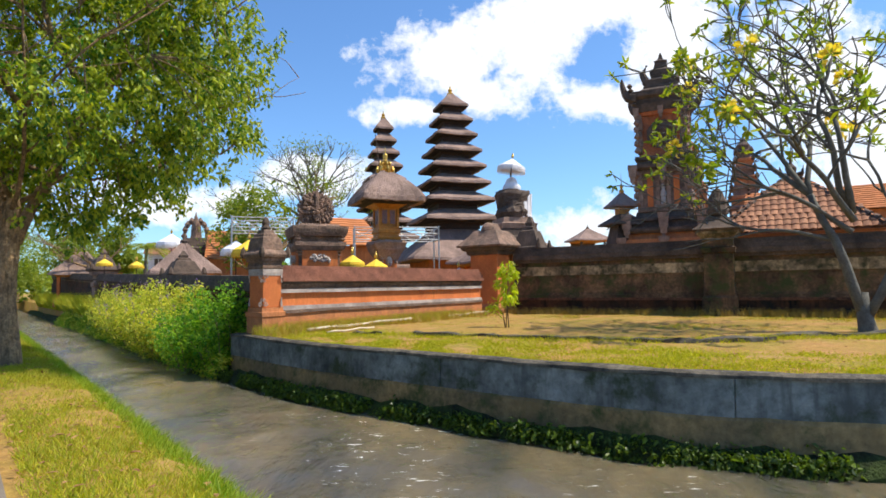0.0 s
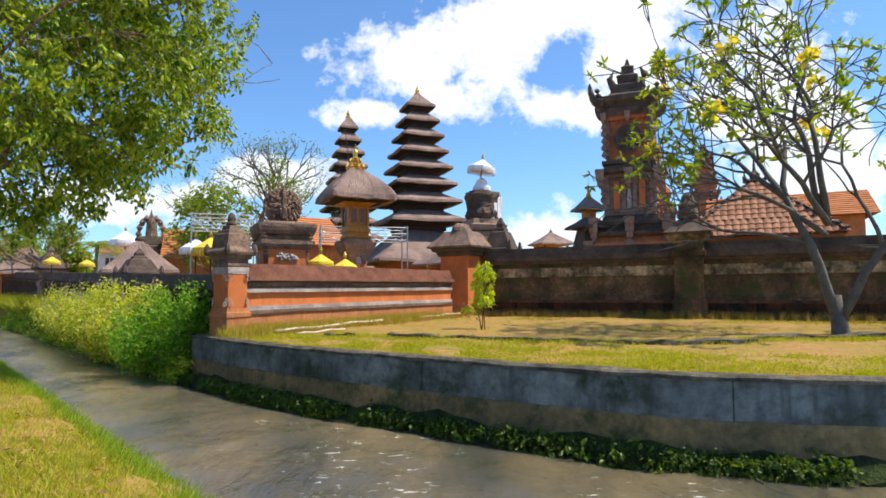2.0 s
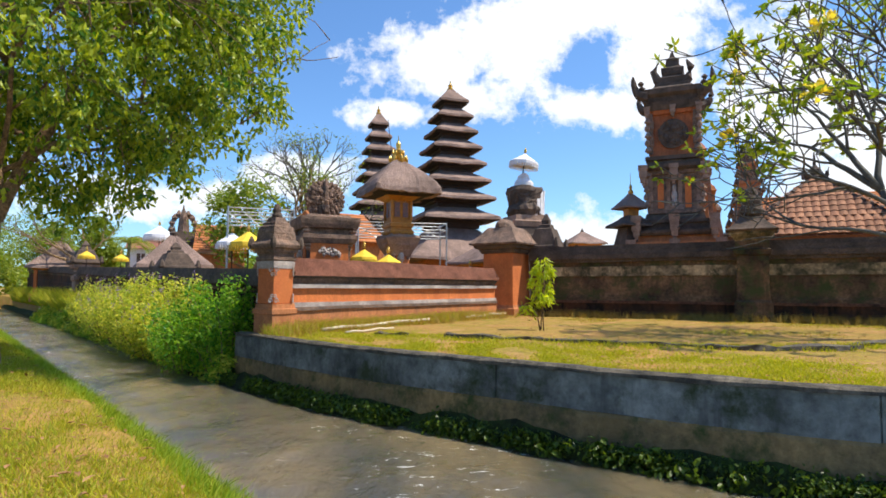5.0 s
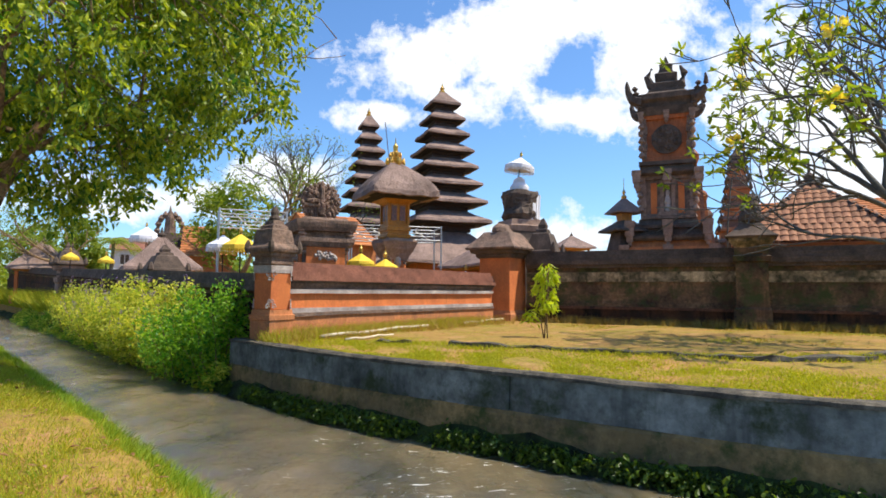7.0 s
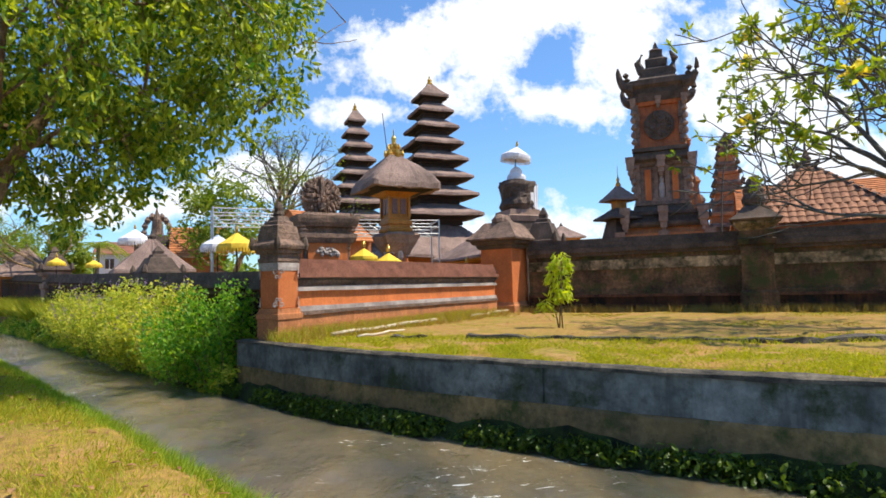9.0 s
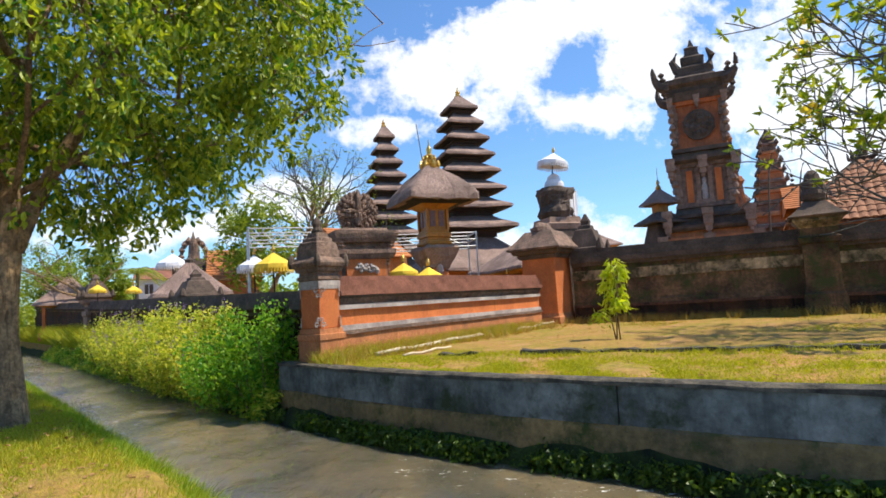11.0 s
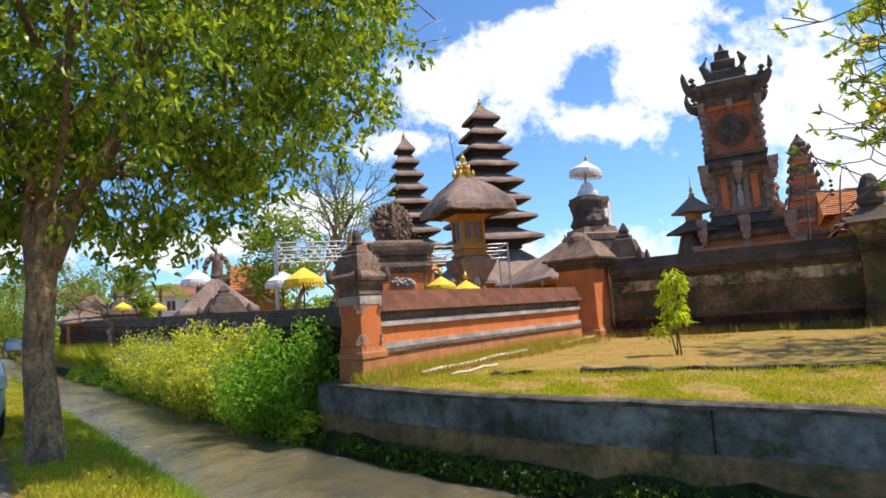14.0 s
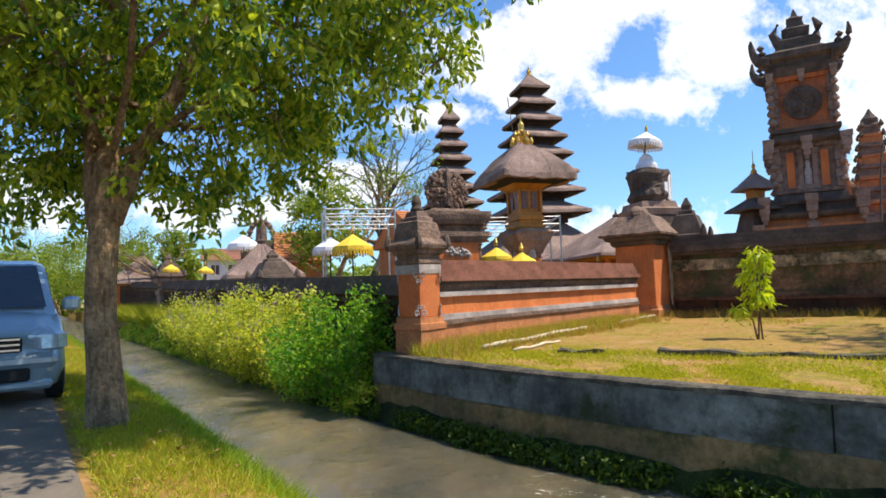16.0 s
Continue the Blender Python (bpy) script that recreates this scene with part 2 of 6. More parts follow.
def water_material():
    """Murky water: a dull muddy body under a rippled mirror surface."""
    m = bpy.data.materials.new("muddy_water")
    m.use_nodes = True
    t = m.node_tree
    t.nodes.remove(t.nodes["Principled BSDF"])
    pos = t.nodes.new("ShaderNodeNewGeometry").outputs["Position"]

    def nz(scale, detail, rough, turn=-39.8, stretch=(1, 0.38, 1)):
        mp = t.nodes.new("ShaderNodeMapping")
        mp.inputs["Rotation"].default_value = (0, 0, radians(turn))
        mp.inputs["Scale"].default_value = stretch
        t.links.new(pos, mp.inputs[0])
        n = t.nodes.new("ShaderNodeTexNoise")
        n.inputs["Scale"].default_value, n.inputs["Detail"].default_value, n.inputs["Roughness"].default_value = scale, detail, rough
        t.links.new(mp.outputs[0], n.inputs["Vector"])
        return n.outputs[0]

    mx = t.nodes.new("ShaderNodeMixRGB")
    mx.inputs[1].default_value, mx.inputs[2].default_value = (0.048, 0.046, 0.032, 1), (0.14, 0.108, 0.06, 1)
    spread = t.nodes.new("ShaderNodeMapRange")
    spread.inputs[1].default_value, spread.inputs[2].default_value = 0.35, 0.68
    t.links.new(nz(0.9, 5, 0.6), spread.inputs[0])
    t.links.new(spread.outputs[0], mx.inputs[0])
    body = t.nodes.new("ShaderNodeBsdfPrincipled")
    body.inputs["Roughness"].default_value, body.inputs["Specular IOR Level"].default_value = 0.9, 0.0
    body.inputs["Subsurface Weight"].default_value, body.inputs["Subsurface Scale"].default_value = 1.0, 0.3
    body.inputs["Subsurface Radius"].default_value = (1.0, 0.8, 0.5)
    t.links.new(mx.outputs[0], body.inputs["Base Color"])
    waves = t.nodes.new("ShaderNodeMath")
    waves.operation = "MULTIPLY_ADD"
    waves.inputs[1].default_value = 0.3
    t.links.new(nz(22, 5, 0.65), waves.inputs[0])
    t.links.new(nz(4.5, 5, 0.62), waves.inputs[2])
    b1 = t.nodes.new("ShaderNodeBump")
    b1.inputs["Strength"].default_value, b1.inputs["Distance"].default_value = 0.75, 0.06
    t.links.new(waves.outputs[0], b1.inputs["Height"])
    ridge = t.nodes.new("ShaderNodeMapRange")
    ridge.inputs[1].default_value, ridge.inputs[2].default_value = 0.6, 0.72
    t.links.new(nz(9, 4, 0.6, -20, (0.5, 1.6, 1)), ridge.inputs[0])
    b2 = t.nodes.new("ShaderNodeBump")
    b2.inputs["Strength"].default_value, b2.inputs["Distance"].default_value = 1.0, 0.1
    t.links.new(ridge.outputs[0], b2.inputs["Height"])
    t.links.new(b1.outputs[0], b2.inputs["Normal"])
    gloss = t.nodes.new("ShaderNodeBsdfGlossy")
    gloss.inputs["Roughness"].default_value = 0.04
    t.links.new(b2.outputs[0], gloss.inputs["Normal"])
    fr = t.nodes.new("ShaderNodeFresnel")
    fr.inputs[0].default_value = 2.2
    t.links.new(b2.outputs[0], fr.inputs["Normal"])
    mixs = t.nodes.new("ShaderNodeMixShader")
    t.links.new(fr.outputs[0], mixs.inputs[0])
    t.links.new(body.outputs[0], mixs.inputs[1])
    t.links.new(gloss.outputs[0], mixs.inputs[2])
    # thin white flecks paint bright glints onto the crests, in patches
    gate, glint = (t.nodes.new("ShaderNodeMapRange") for _ in range(2))
    for r, lo, hi in ((gate, 0.45, 0.58), (glint, 0.625, 0.67)):
        r.inputs[1].default_value, r.inputs[2].default_value = lo, hi
    t.links.new(nz(0.8, 3, 0.5, -39.8, (1, 0.5, 1)), gate.inputs[0])
    t.links.new(nz(10.0, 6, 0.72, -20, (0.45, 1.7, 1)), glint.inputs[0])
    both = t.nodes.new("ShaderNodeMath")
    both.operation = "MULTIPLY"
    t.links.new(gate.outputs[0], both.inputs[0])
    t.links.new(glint.outputs[0], both.inputs[1])
    white = t.nodes.new("ShaderNodeBsdfDiffuse")
    white.inputs[0].default_value = (0.7, 0.7, 0.68, 1)
    top = t.nodes.new("ShaderNodeMixShader")
    t.links.new(both.outputs[0], top.inputs[0])
    t.links.new(mixs.outputs[0], top.inputs[1])
    t.links.new(white.outputs[0], top.inputs[2])
    t.links.new(top.outputs[0], t.nodes["Material Output"].inputs[0])
    return m


WATER = water_material()


# ---- mesh helpers ----
class Shape:
    """Collects vertices and faces of one mesh."""

    def __init__(self):
        self.v, self.f = [], []

    def add(self, verts, faces):
        o = len(self.v)
        self.v.extend(tuple(p) for p in verts)
        self.f.extend(tuple(i + o for i in f) for f in faces)
        return self

    def box(self, c, s, turn=0.0):
        hx, hy, hz = s[0] / 2, s[1] / 2, s[2] / 2
        ca, sa = math.cos(turn), math.sin(turn)
        pts = []
        for z in (-hz, hz):
            for x, y in ((-hx, -hy), (hx, -hy), (hx, hy), (-hx, hy)):
                pts.append((c[0] + x * ca - y * sa, c[1] + x * sa + y * ca, c[2] + z))
        return self.add(pts, [(3, 2, 1, 0), (4, 5, 6, 7), (0, 1, 5, 4), (1, 2, 6, 5), (2, 3, 7, 6), (3, 0, 4, 7)])

    def stack(self, rings, turn=0.0, at=(0, 0), n=4, wob=0.0, aspect=1.0):
        """Rings of (z, half width): a turned or square stacked body, closed at both ends."""
        pts, fs = [], []
        for z, h in rings:
            for k in range(n):
                if n == 4:
                    x, y = ((-1, -1), (1, -1), (1, 1), (-1, 1))[k]
                else:
                    x, y = math.cos(2 * math.pi * k / n), math.sin(2 * math.pi * k / n)
                x, y = x * h, y * h * aspect
                if wob:
                    x += (random.random() - 0.5) * wob
                    y += (random.random() - 0.5) * wob
                pts.append((at[0] + x * math.cos(turn) - y * math.sin(turn), at[1] + x * math.sin(turn) + y * math.cos(turn), z))
        for i in range(len(rings) - 1):
            for k in range(n):
                a, b = i * n + k, i * n + (k + 1) % n
                fs.append((a, b, b + n, a + n))
        fs.append(tuple(reversed(range(n))))
        fs.append(tuple(range((len(rings) - 1) * n, len(rings) * n)))
        return self.add(pts, fs)

    def tube(self, path, radii, n=8):
        pts, fs = [], []
        for i, p in enumerate(path):
            p = Vector(p)
            d = (Vector(path[min(i + 1, len(path) - 1)]) - Vector(path[max(i - 1, 0)])).normalized()
            a = d.orthogonal().normalized() if abs(d.z) < 0.95 else d.cross(Vector((1, 0, 0))).normalized()
            if abs(d.z) < 0.95:
                a = d.cross(Vector((0, 0, 1))).normalized()
            b = d.cross(a)
            r = radii[i] if isinstance(radii, (list, tuple)) else radii
            for k in range(n):
                q = 2 * math.pi * k / n
                pts.append(p + a * math.cos(q) * r + b * math.sin(q) * r)
        for i in range(len(path) - 1):
            for k in range(n):
                a, b = i * n + k, i * n + (k + 1) % n
                fs.append((a, b, b + n, a + n))
        fs.append(tuple(reversed(range(n))))
        fs.append(tuple(range((len(path) - 1) * n, len(path) * n)))
        return self.add(pts, fs)

    def leaf(self, p, d, length, width, up=None):
        """One pointed leaf, folded a little along its middle."""
        d = Vector(d).normalized()
        side = d.cross(up or Vector((random.gauss(0, 1), random.gauss(0, 1), random.gauss(0, 1)))).normalized()
        nrm = side.cross(d) * width * 0.25
        p = Vector(p)
        a, b = p + d * length * 0.28, p + d * length * 0.68
        w, tip = side * width / 2, p + d * length - nrm * 0.8
        return self.add([p, a + w * 0.92 + nrm, b + w * 0.8 + nrm * 0.7, tip, b - w * 0.8 + nrm * 0.7, a - w * 0.92 + nrm, (a + b) / 2], [(0, 1, 6, 5), (1, 2, 6), (2, 3, 4, 6), (4, 5, 6)])

    def wall(self, a, b, thick, z0, z1, out=0.0):
        """An upright slab from a to b (plan), of that thickness, its face moved outwards by out."""
        a, b = Vector(a), Vector(b)
        d = (b - a).normalized()
        nrm = Vector((d.y, -d.x))
        o = nrm * (out)
        i = -nrm * thick
        q = [a + o, b + o, b + i, a + i]
        return self.add([(p.x, p.y, z) for z in (z0, z1) for p in q], [(3, 2, 1, 0), (4, 5, 6, 7), (0, 1, 5, 4), (1, 2, 6, 5), (2, 3, 7, 6), (3, 0, 4, 7)])


def part(name, shape, mat, parent=None, label="", bevel=0.0, smooth=False, rough=0.0, cuts=0):
    """Links a shape as one mesh object, under parent where one is given. rough: uneven wear, in metres."""
    me = bpy.data.meshes.new(name)
    me.from_pydata(shape.v, [], shape.f)
    if bevel or rough or cuts:
        bm = bmesh.new()
        bm.from_mesh(me)
        bmesh.ops.recalc_face_normals(bm, faces=bm.faces)
        if cuts:
            bmesh.ops.subdivide_edges(bm, edges=bm.edges[:], cuts=cuts, use_grid_fill=True)
        if bevel:
            bmesh.ops.bevel(bm, geom=[e for e in bm.edges if e.calc_face_angle(0) > 0.5], offset=bevel, segments=1, affect="EDGES", clamp_overlap=True)
        if rough:
            for v in bm.verts:
                v.co += noise.noise_vector(v.co * 1.9) * rough + noise.noise_vector(v.co * 7.3) * rough * 0.6
        bm.to_mesh(me)
        bm.free()
    me.materials.append(mat)
    if smooth:
        me.polygons.foreach_set("use_smooth", [True] * len(me.polygons))
    ob = new(name, me)
    if parent:
        ob.parent = parent
    if label:
        tagged(ob, label)
    return ob


def thing(name, label, category, at=(0, 0, 0), turn=0.0, group="", kind=""):
    """An Empty at the base of a thing, which carries its tags."""
    ob = new(name)
    ob.empty_display_size = 0.2
    ob.matrix_world = Matrix.Translation(at) @ Matrix.Rotation(turn, 4, "Z")
    return tagged(ob, label, category, group, kind)


AL, AC = Vector((-0.64, 0.768)), Vector((0.768, 0.64))  # along the canal, and across it


def plan(u, n):
    """A place in plan from metres along and across the canal."""
    p = AL * u + AC * n
    return (p.x, p.y)

# ---- ground, canal, road ----
BANK = 1.33
WATER_Z = -0.95
LAWN = 0.09
FAR_EDGE = [(-400, 60.0), (-40, 29.0), (-12, 18.8), (-4.0, 13.0), (0.0, 9.15), (1.5, 7.75), (2.5, 6.95), (3.5, 6.42), (4.5, 6.1), (5.5, 5.85), (6.5, 5.64), (7.5, 5.42), (8.5, 5.2), (9.5, 5.03), (11.0, 4.88), (13.5, 4.82), (15, 4.88), (22, 4.9), (32, 4.92), (60, 4.92), (400, 4.92)]


def far_edge(u):
    for (a, x), (b, y) in zip(FAR_EDGE, FAR_EDGE[1:]):
        if a <= u <= b:
            return x + (y - x) * (u - a) / (b - a)
    return FAR_EDGE[-1][1]


def lawn_height(x, y):
    return 0.0 + 0.05 * noise.noise(Vector((x * 0.5, y * 0.5, 3)))


def build_ground():
    us = [-3000, -800, -300, -120, -60, -30] + [-20 + 0.5 * i for i in range(130)] + [46, 50, 56, 64, 76, 100, 150, 300, 800, 3000]
    near = [(-3000, 0), (-600, 0), (-120, 0), (-40, 0), (-12, 0), (-6, 0), (-3, -0.01), (-1, -0.01), (0, -0.01), (0.28, -0.01), (0.4, 0.02), (0.65, 0.03), (0.9, 0.0), (1.12, -0.06), (BANK, -0.16), (BANK + 0.12, -0.5), (BANK + 0.3, -1.9)]
    far = [(0.05, -1.95), (0.12, -1.9), (0.14, 0.02), (0.32, 0.05), (0.6, 0.07), (1.0, 0.08), (1.5, 0.09), (2.2, 0.09), (3, 0.09), (4, 0.09), (5, 0.09), (6.5, 0.09), (8, 0.09), (10, 0.08), (13, 0.05), (17, 0), (25, 0), (40, 0), (90, 0), (300, 0), (900, 0), (3000, 0)]
    s, w = Shape(), len(near) + len(far)
    for u in us:
        f = far_edge(max(-400, min(400, u)))
        for n, z in near + [(f + d, z) for d, z in far]:
            x, y = plan(u, n)
            bump = 0.0 if abs(n) > 60 or z < -0.3 else 0.05 * noise.noise(Vector((x * 0.6, y * 0.6, 3))) + 0.03 * noise.noise(Vector((x * 2.2, y * 2.2, 6)))
            if n < 0.35:
                bump = 0
            if 0.9 < n < BANK + 0.2:
                bump += 0.06 * noise.noise(Vector((x * 1.3, y * 1.3, 9)))
            s.v.append((x, y, z + bump))
    for i in range(len(us) - 1):
        for k in range(w - 1):
            a = i * w + k
            s.f.append((a, a + 1, a + w + 1, a + w))
    g = part("ground", s, SOIL, smooth=True)
    tagged(g, "grassy ground with dry brown and mossy green patches", "ground", kind="structure")
    r = Shape()
    ru = [-60 + 2 * i for i in range(90)]
    for u in ru:
        for n, z in ((-6.2, 0.0), (-3, 0.03), (0.22, 0.012), (0.33, -0.06)):
            x, y = plan(u, n + (0.05 * noise.noise(Vector((u * 0.9, 0, 5))) if n > 0 else 0))
            r.v.append((x, y, z))
    for i in range(len(ru) - 1):
        for k in range(3):
            a = i * 4 + k
            r.f.append((a, a + 1, a + 5, a + 4))
    tagged(part("road", r, ASPHALT, smooth=True), "worn grey-brown asphalt lane beside the canal", "road", kind="structure")
    wtr, across = Shape(), 34
    wu = [-120, -60, -30, -20, -12, -6] + [-3 + 0.11 * i for i in range(300)] + [30.5 + 0.5 * i for i in range(40)] + [52, 60, 76, 100, 150, 300]
    for u in wu:
        far_n = far_edge(max(-400, min(400, u))) + 0.05
        for k in range(across):
            n = BANK - 0.2 + (far_n - BANK + 0.2) * k / (across - 1)
            x, y = plan(u, n)
            h = 0.03 * noise.noise(Vector((u * 0.9, n * 2.0, 1))) + 0.028 * noise.noise(Vector((u * 2.2, n * 3.6, 4))) + 0.016 * noise.noise(Vector((u * 4.6, n * 5.5, 8)))
            wtr.v.append((x, y, WATER_Z + h))
    for i in range(len(wu) - 1):
        for k in range(across - 1):
            a = i * across + k
            wtr.f.append((a, a + 1, a + across + 1, a + across))
    o, last = len(wtr.v), len(wu) - 1
    for i, u in enumerate(wu):
        for k in (0, across - 1):
            p = wtr.v[i * across + k]
            wtr.v.append((p[0], p[1], -2.6))
    for i in range(last):
        a, b = o + 2 * i, i * across
        wtr.f += [(a, a + 2, a + 3, a + 1), (b, b + across, a + 2, a), (b + across - 1, a + 1, a + 3, b + 2 * across - 1)]
    tagged(part("water", wtr, WATER, smooth=True), "murky brown-green canal water with small ripples", "water", kind="structure")


def strip_along(us, profile, wob=0.0):
    """A body drawn along the far canal edge: profile of (n offset, z)."""
    s, w = Shape(), len(profile)
    for u in us:
        f = far_edge(u)
        for k, (n, z) in enumerate(profile):
            x, y = plan(u, f + n)
            j = noise.noise(Vector((x * 2.1, y * 2.1, z * 2 + k))) * wob
            s.v.append((x, y, z + j))
    for i in range(len(us) - 1):
        for k in range(w):
            a, b = i * w + k, i * w + (k + 1) % w
            s.f.append((a, a + w, b + w, b))
    s.f.append(tuple(range(w)))
    s.f.append(tuple(reversed([(len(us) - 1) * w + k for k in range(w)])))
    return s


def build_canal_wall():
    us = [-14 + 0.25 * i for i in range(int(27.5 / 0.25) + 1)]
    wall = thing("canal_wall", "stained grey concrete retaining wall with a mossy foot", "retaining wall", kind="structure")
    joints = [-14, -9.5, -4.8, -0.4, 3.0, 6.8, 13.5]
    for k, (a, b) in enumerate(zip(joints, joints[1:])):
        o = 0.012 * ((k * 7) % 3)
        n = max(3, int((b - a) / 0.25))
        part("wall_panel", strip_along([a + 0.008 + (b - a - 0.016) * i / n for i in range(n + 1)], [(-o, -0.42), (0.012 - o, 0.0), (0.3, 0.0), (0.3, -0.42)], 0.01), CONCRETE, wall, "streaked grey concrete panel")
    part("wall_core", strip_along(us, [(0.03, -1.7), (0.03, -0.01), (0.28, -0.01), (0.28, -1.7)]), CONCRETE, wall)
    part("ledge", strip_along(us, [(-0.05, -1.7), (-0.026, -0.46), (-0.006, -0.42), (0.2, -0.41), (0.2, -1.7)], 0.03), CONCRETE_LOW, wall, "ochre stained lower ledge")
    part("wall_top", strip_along(us, [(-0.03, 0.002), (-0.024, 0.04), (0.02, 0.066), (0.12, 0.074), (0.17, 0.06), (0.17, 0.002)], 0.02), CONCRETE_TOP, wall, "blackened rounded top edge")
    part("footing", strip_along(us, [(-0.3, -1.8), (-0.25, -0.97), (-0.16, -0.86), (-0.03, -0.74), (0.0, -1.8)], 0.14), MOSS, wall, "wet mossy footing")
    u2 = [13.45 + 0.5 * i for i in range(110)]
    tagged(part("canal_bank_stone", strip_along(u2, [(-0.3, -1.8), (-0.22, -0.85), (0.0, -0.68), (0.6, -0.58), (0.6, -1.7)], 0.2), MOSS), "low mossy stone edge below the shrubs", "bank", kind="structure")


build_ground()
build_canal_wall()

# ---- temple walls ----
OW_A, OW_B = Vector((-3.85, 13.45)), Vector((1.05, 20.05))
DW_A, DW_B = Vector((2.35, 21.0)), Vector((17.5, 12.25))
LW_A, LW_B = Vector((-4.3, 13.5)), Vector((-34.0, 50.0))


def moulded_wall(name, a, b, label, bands, thick=0.4, rise=0.0):
    """A wall of stacked courses: (part name, z0, z1, how far proud, material, label)."""
    w = thing(name, label, "wall", kind="structure")
    for pn, z0, z1, out, mat, lab in bands:
        a2, b2 = Vector(a), Vector(b)
        d = (b2 - a2).normalized()
        k = max(2, int((b2 - a2).length / 0.5))
        s = Shape()
        prof = [(out, z0), (out, z1), (-thick - out, z1), (-thick - out, z0)]
        nrm = Vector((d.y, -d.x))
        for i in range(k + 1):
            p = a2 + (b2 - a2) * i / k
            for o, z in prof:
                q = p + nrm * (o + 0.012 * noise.noise(Vector((p.x * 2, p.y * 2, z * 3))))
                s.v.append((q.x, q.y, z + (rise * (1 - i / k) if z > 0 else 0) + 0.014 * noise.noise(Vector((p.x * 1.3, p.y * 1.3, z * 5 + 7)))))
        for i in range(k):
            for j in range(4):
                c, e = i * 4 + j, i * 4 + (j + 1) % 4
                s.f.append((c, c + 4, e + 4, e))
        s.f.append((0, 1, 2, 3))
        s.f.append(tuple(reversed(range(k * 4, k * 4 + 4))))
        part(pn, s, mat, w, lab)
    return w


moulded_wall("wall_orange", OW_A, OW_B, "orange brick boundary wall with grey mouldings and brown coping", [
    ("plinth", -0.25, 0.50, 0.06, BRICK_FADED, "worn orange brick plinth"),
    ("moulding", 0.50, 0.57, 0.10, STONE_CARVED, ""),
    ("moulding", 0.57, 0.66, 0.06, STONE_LIGHT, "pale stone sill"),
    ("panel", 0.66, 0.96, 0.0, BRICK, "bright orange brick panel"),
    ("band", 0.96, 1.05, 0.07, STONE_LIGHT, "pale stone band"),
    ("moulding", 1.05, 1.11, 0.02, STONE_CARVED, ""),
    ("moulding", 1.11, 1.17, 0.07, STONE_CARVED, ""),
    ("moulding", 1.17, 1.22, 0.11, STONE_DARK, ""),
    ("coping", 1.22, 1.31, 0.16, COPING, ""),
    ("coping", 1.31, 1.41, 0.11, COPING, ""),
    ("coping", 1.41, 1.51, 0.05, COPING, ""),
    ("coping", 1.51, 1.60, -0.02, COPING, "")])
moulded_wall("wall_old", DW_A, DW_B, "tall weathered dark brick wall with black damp stains", [
    ("plinth", -0.4, 0.52, 0.10, WALL_BASE, "damp black plinth"),
    ("moulding", 0.52, 0.60, 0.16, BRICK_OLD, ""),
    ("moulding", 0.60, 0.70, 0.09, WALL_OLD, ""),
    ("panel", 0.70, 1.36, 0.0, WALL_OLD, "mossy brown panel"),
    ("band", 1.36, 1.66, 0.05, WALL_BAND, "pale ochre band"),
    ("band", 1.66, 1.80, 0.02, WALL_OLD, ""),
    ("moulding", 1.80, 1.90, 0.12, STONE_DARK, ""),
    ("coping", 1.90, 2.06, 0.20, STONE_DARK, ""),
    ("coping", 2.06, 2.20, 0.12, STONE_DARK, ""),
    ("coping", 2.20, 2.34, 0.02, STONE_DARK, "")])
moulded_wall("wall_low", LW_B, LW_A, "low dark boundary wall along the canal", [
    ("plinth", -0.3, 0.45, 0.08, WALL_BASE, ""),
    ("panel", 0.45, 0.85, 0.0, WALL_BASE, ""),
    ("moulding", 0.85, 0.93, 0.08, WALL_OLD, ""),
    ("moulding", 0.93, 1.0, 0.04, WALL_BASE, ""),
    ("coping", 1.0, 1.1, 0.14, STONE_DARK, ""),
    ("coping", 1.1, 1.2, 0.11, STONE_DARK, ""),
    ("coping", 1.2, 1.36, 0.05, STONE_DARK, "")], rise=1.25)


# ---- pillars ----
def stepped_cap(z, half, height, steps):
    """Rings of a cap that rises in steps to a narrow top."""
    r, zz = [], z
    for i in range(steps):
        h = half * (1 - i / steps) ** 0.9
        d = height / steps
        r += [(zz, h), (zz + d * 0.55, h), (zz + d * 0.6, h * 0.86), (zz + d, h * 0.84)]
        zz += d
    return r


def curl(shape, x, y, z, r, turn, n=9):
    """A small carved scroll: a ring of beads closing in on itself."""
    for k in range(n):
        q, rr = k * 0.72, r * (1 - 0.09 * k)
        shape.stack([(z + math.sin(q) * rr - r * 0.3, r * 0.1), (z + math.sin(q) * rr, r * 0.38), (z + math.sin(q) * rr + r * 0.3, r * 0.1)], turn + k, (x + math.cos(q) * rr * math.cos(turn), y + math.cos(q) * rr * math.sin(turn)), 6)


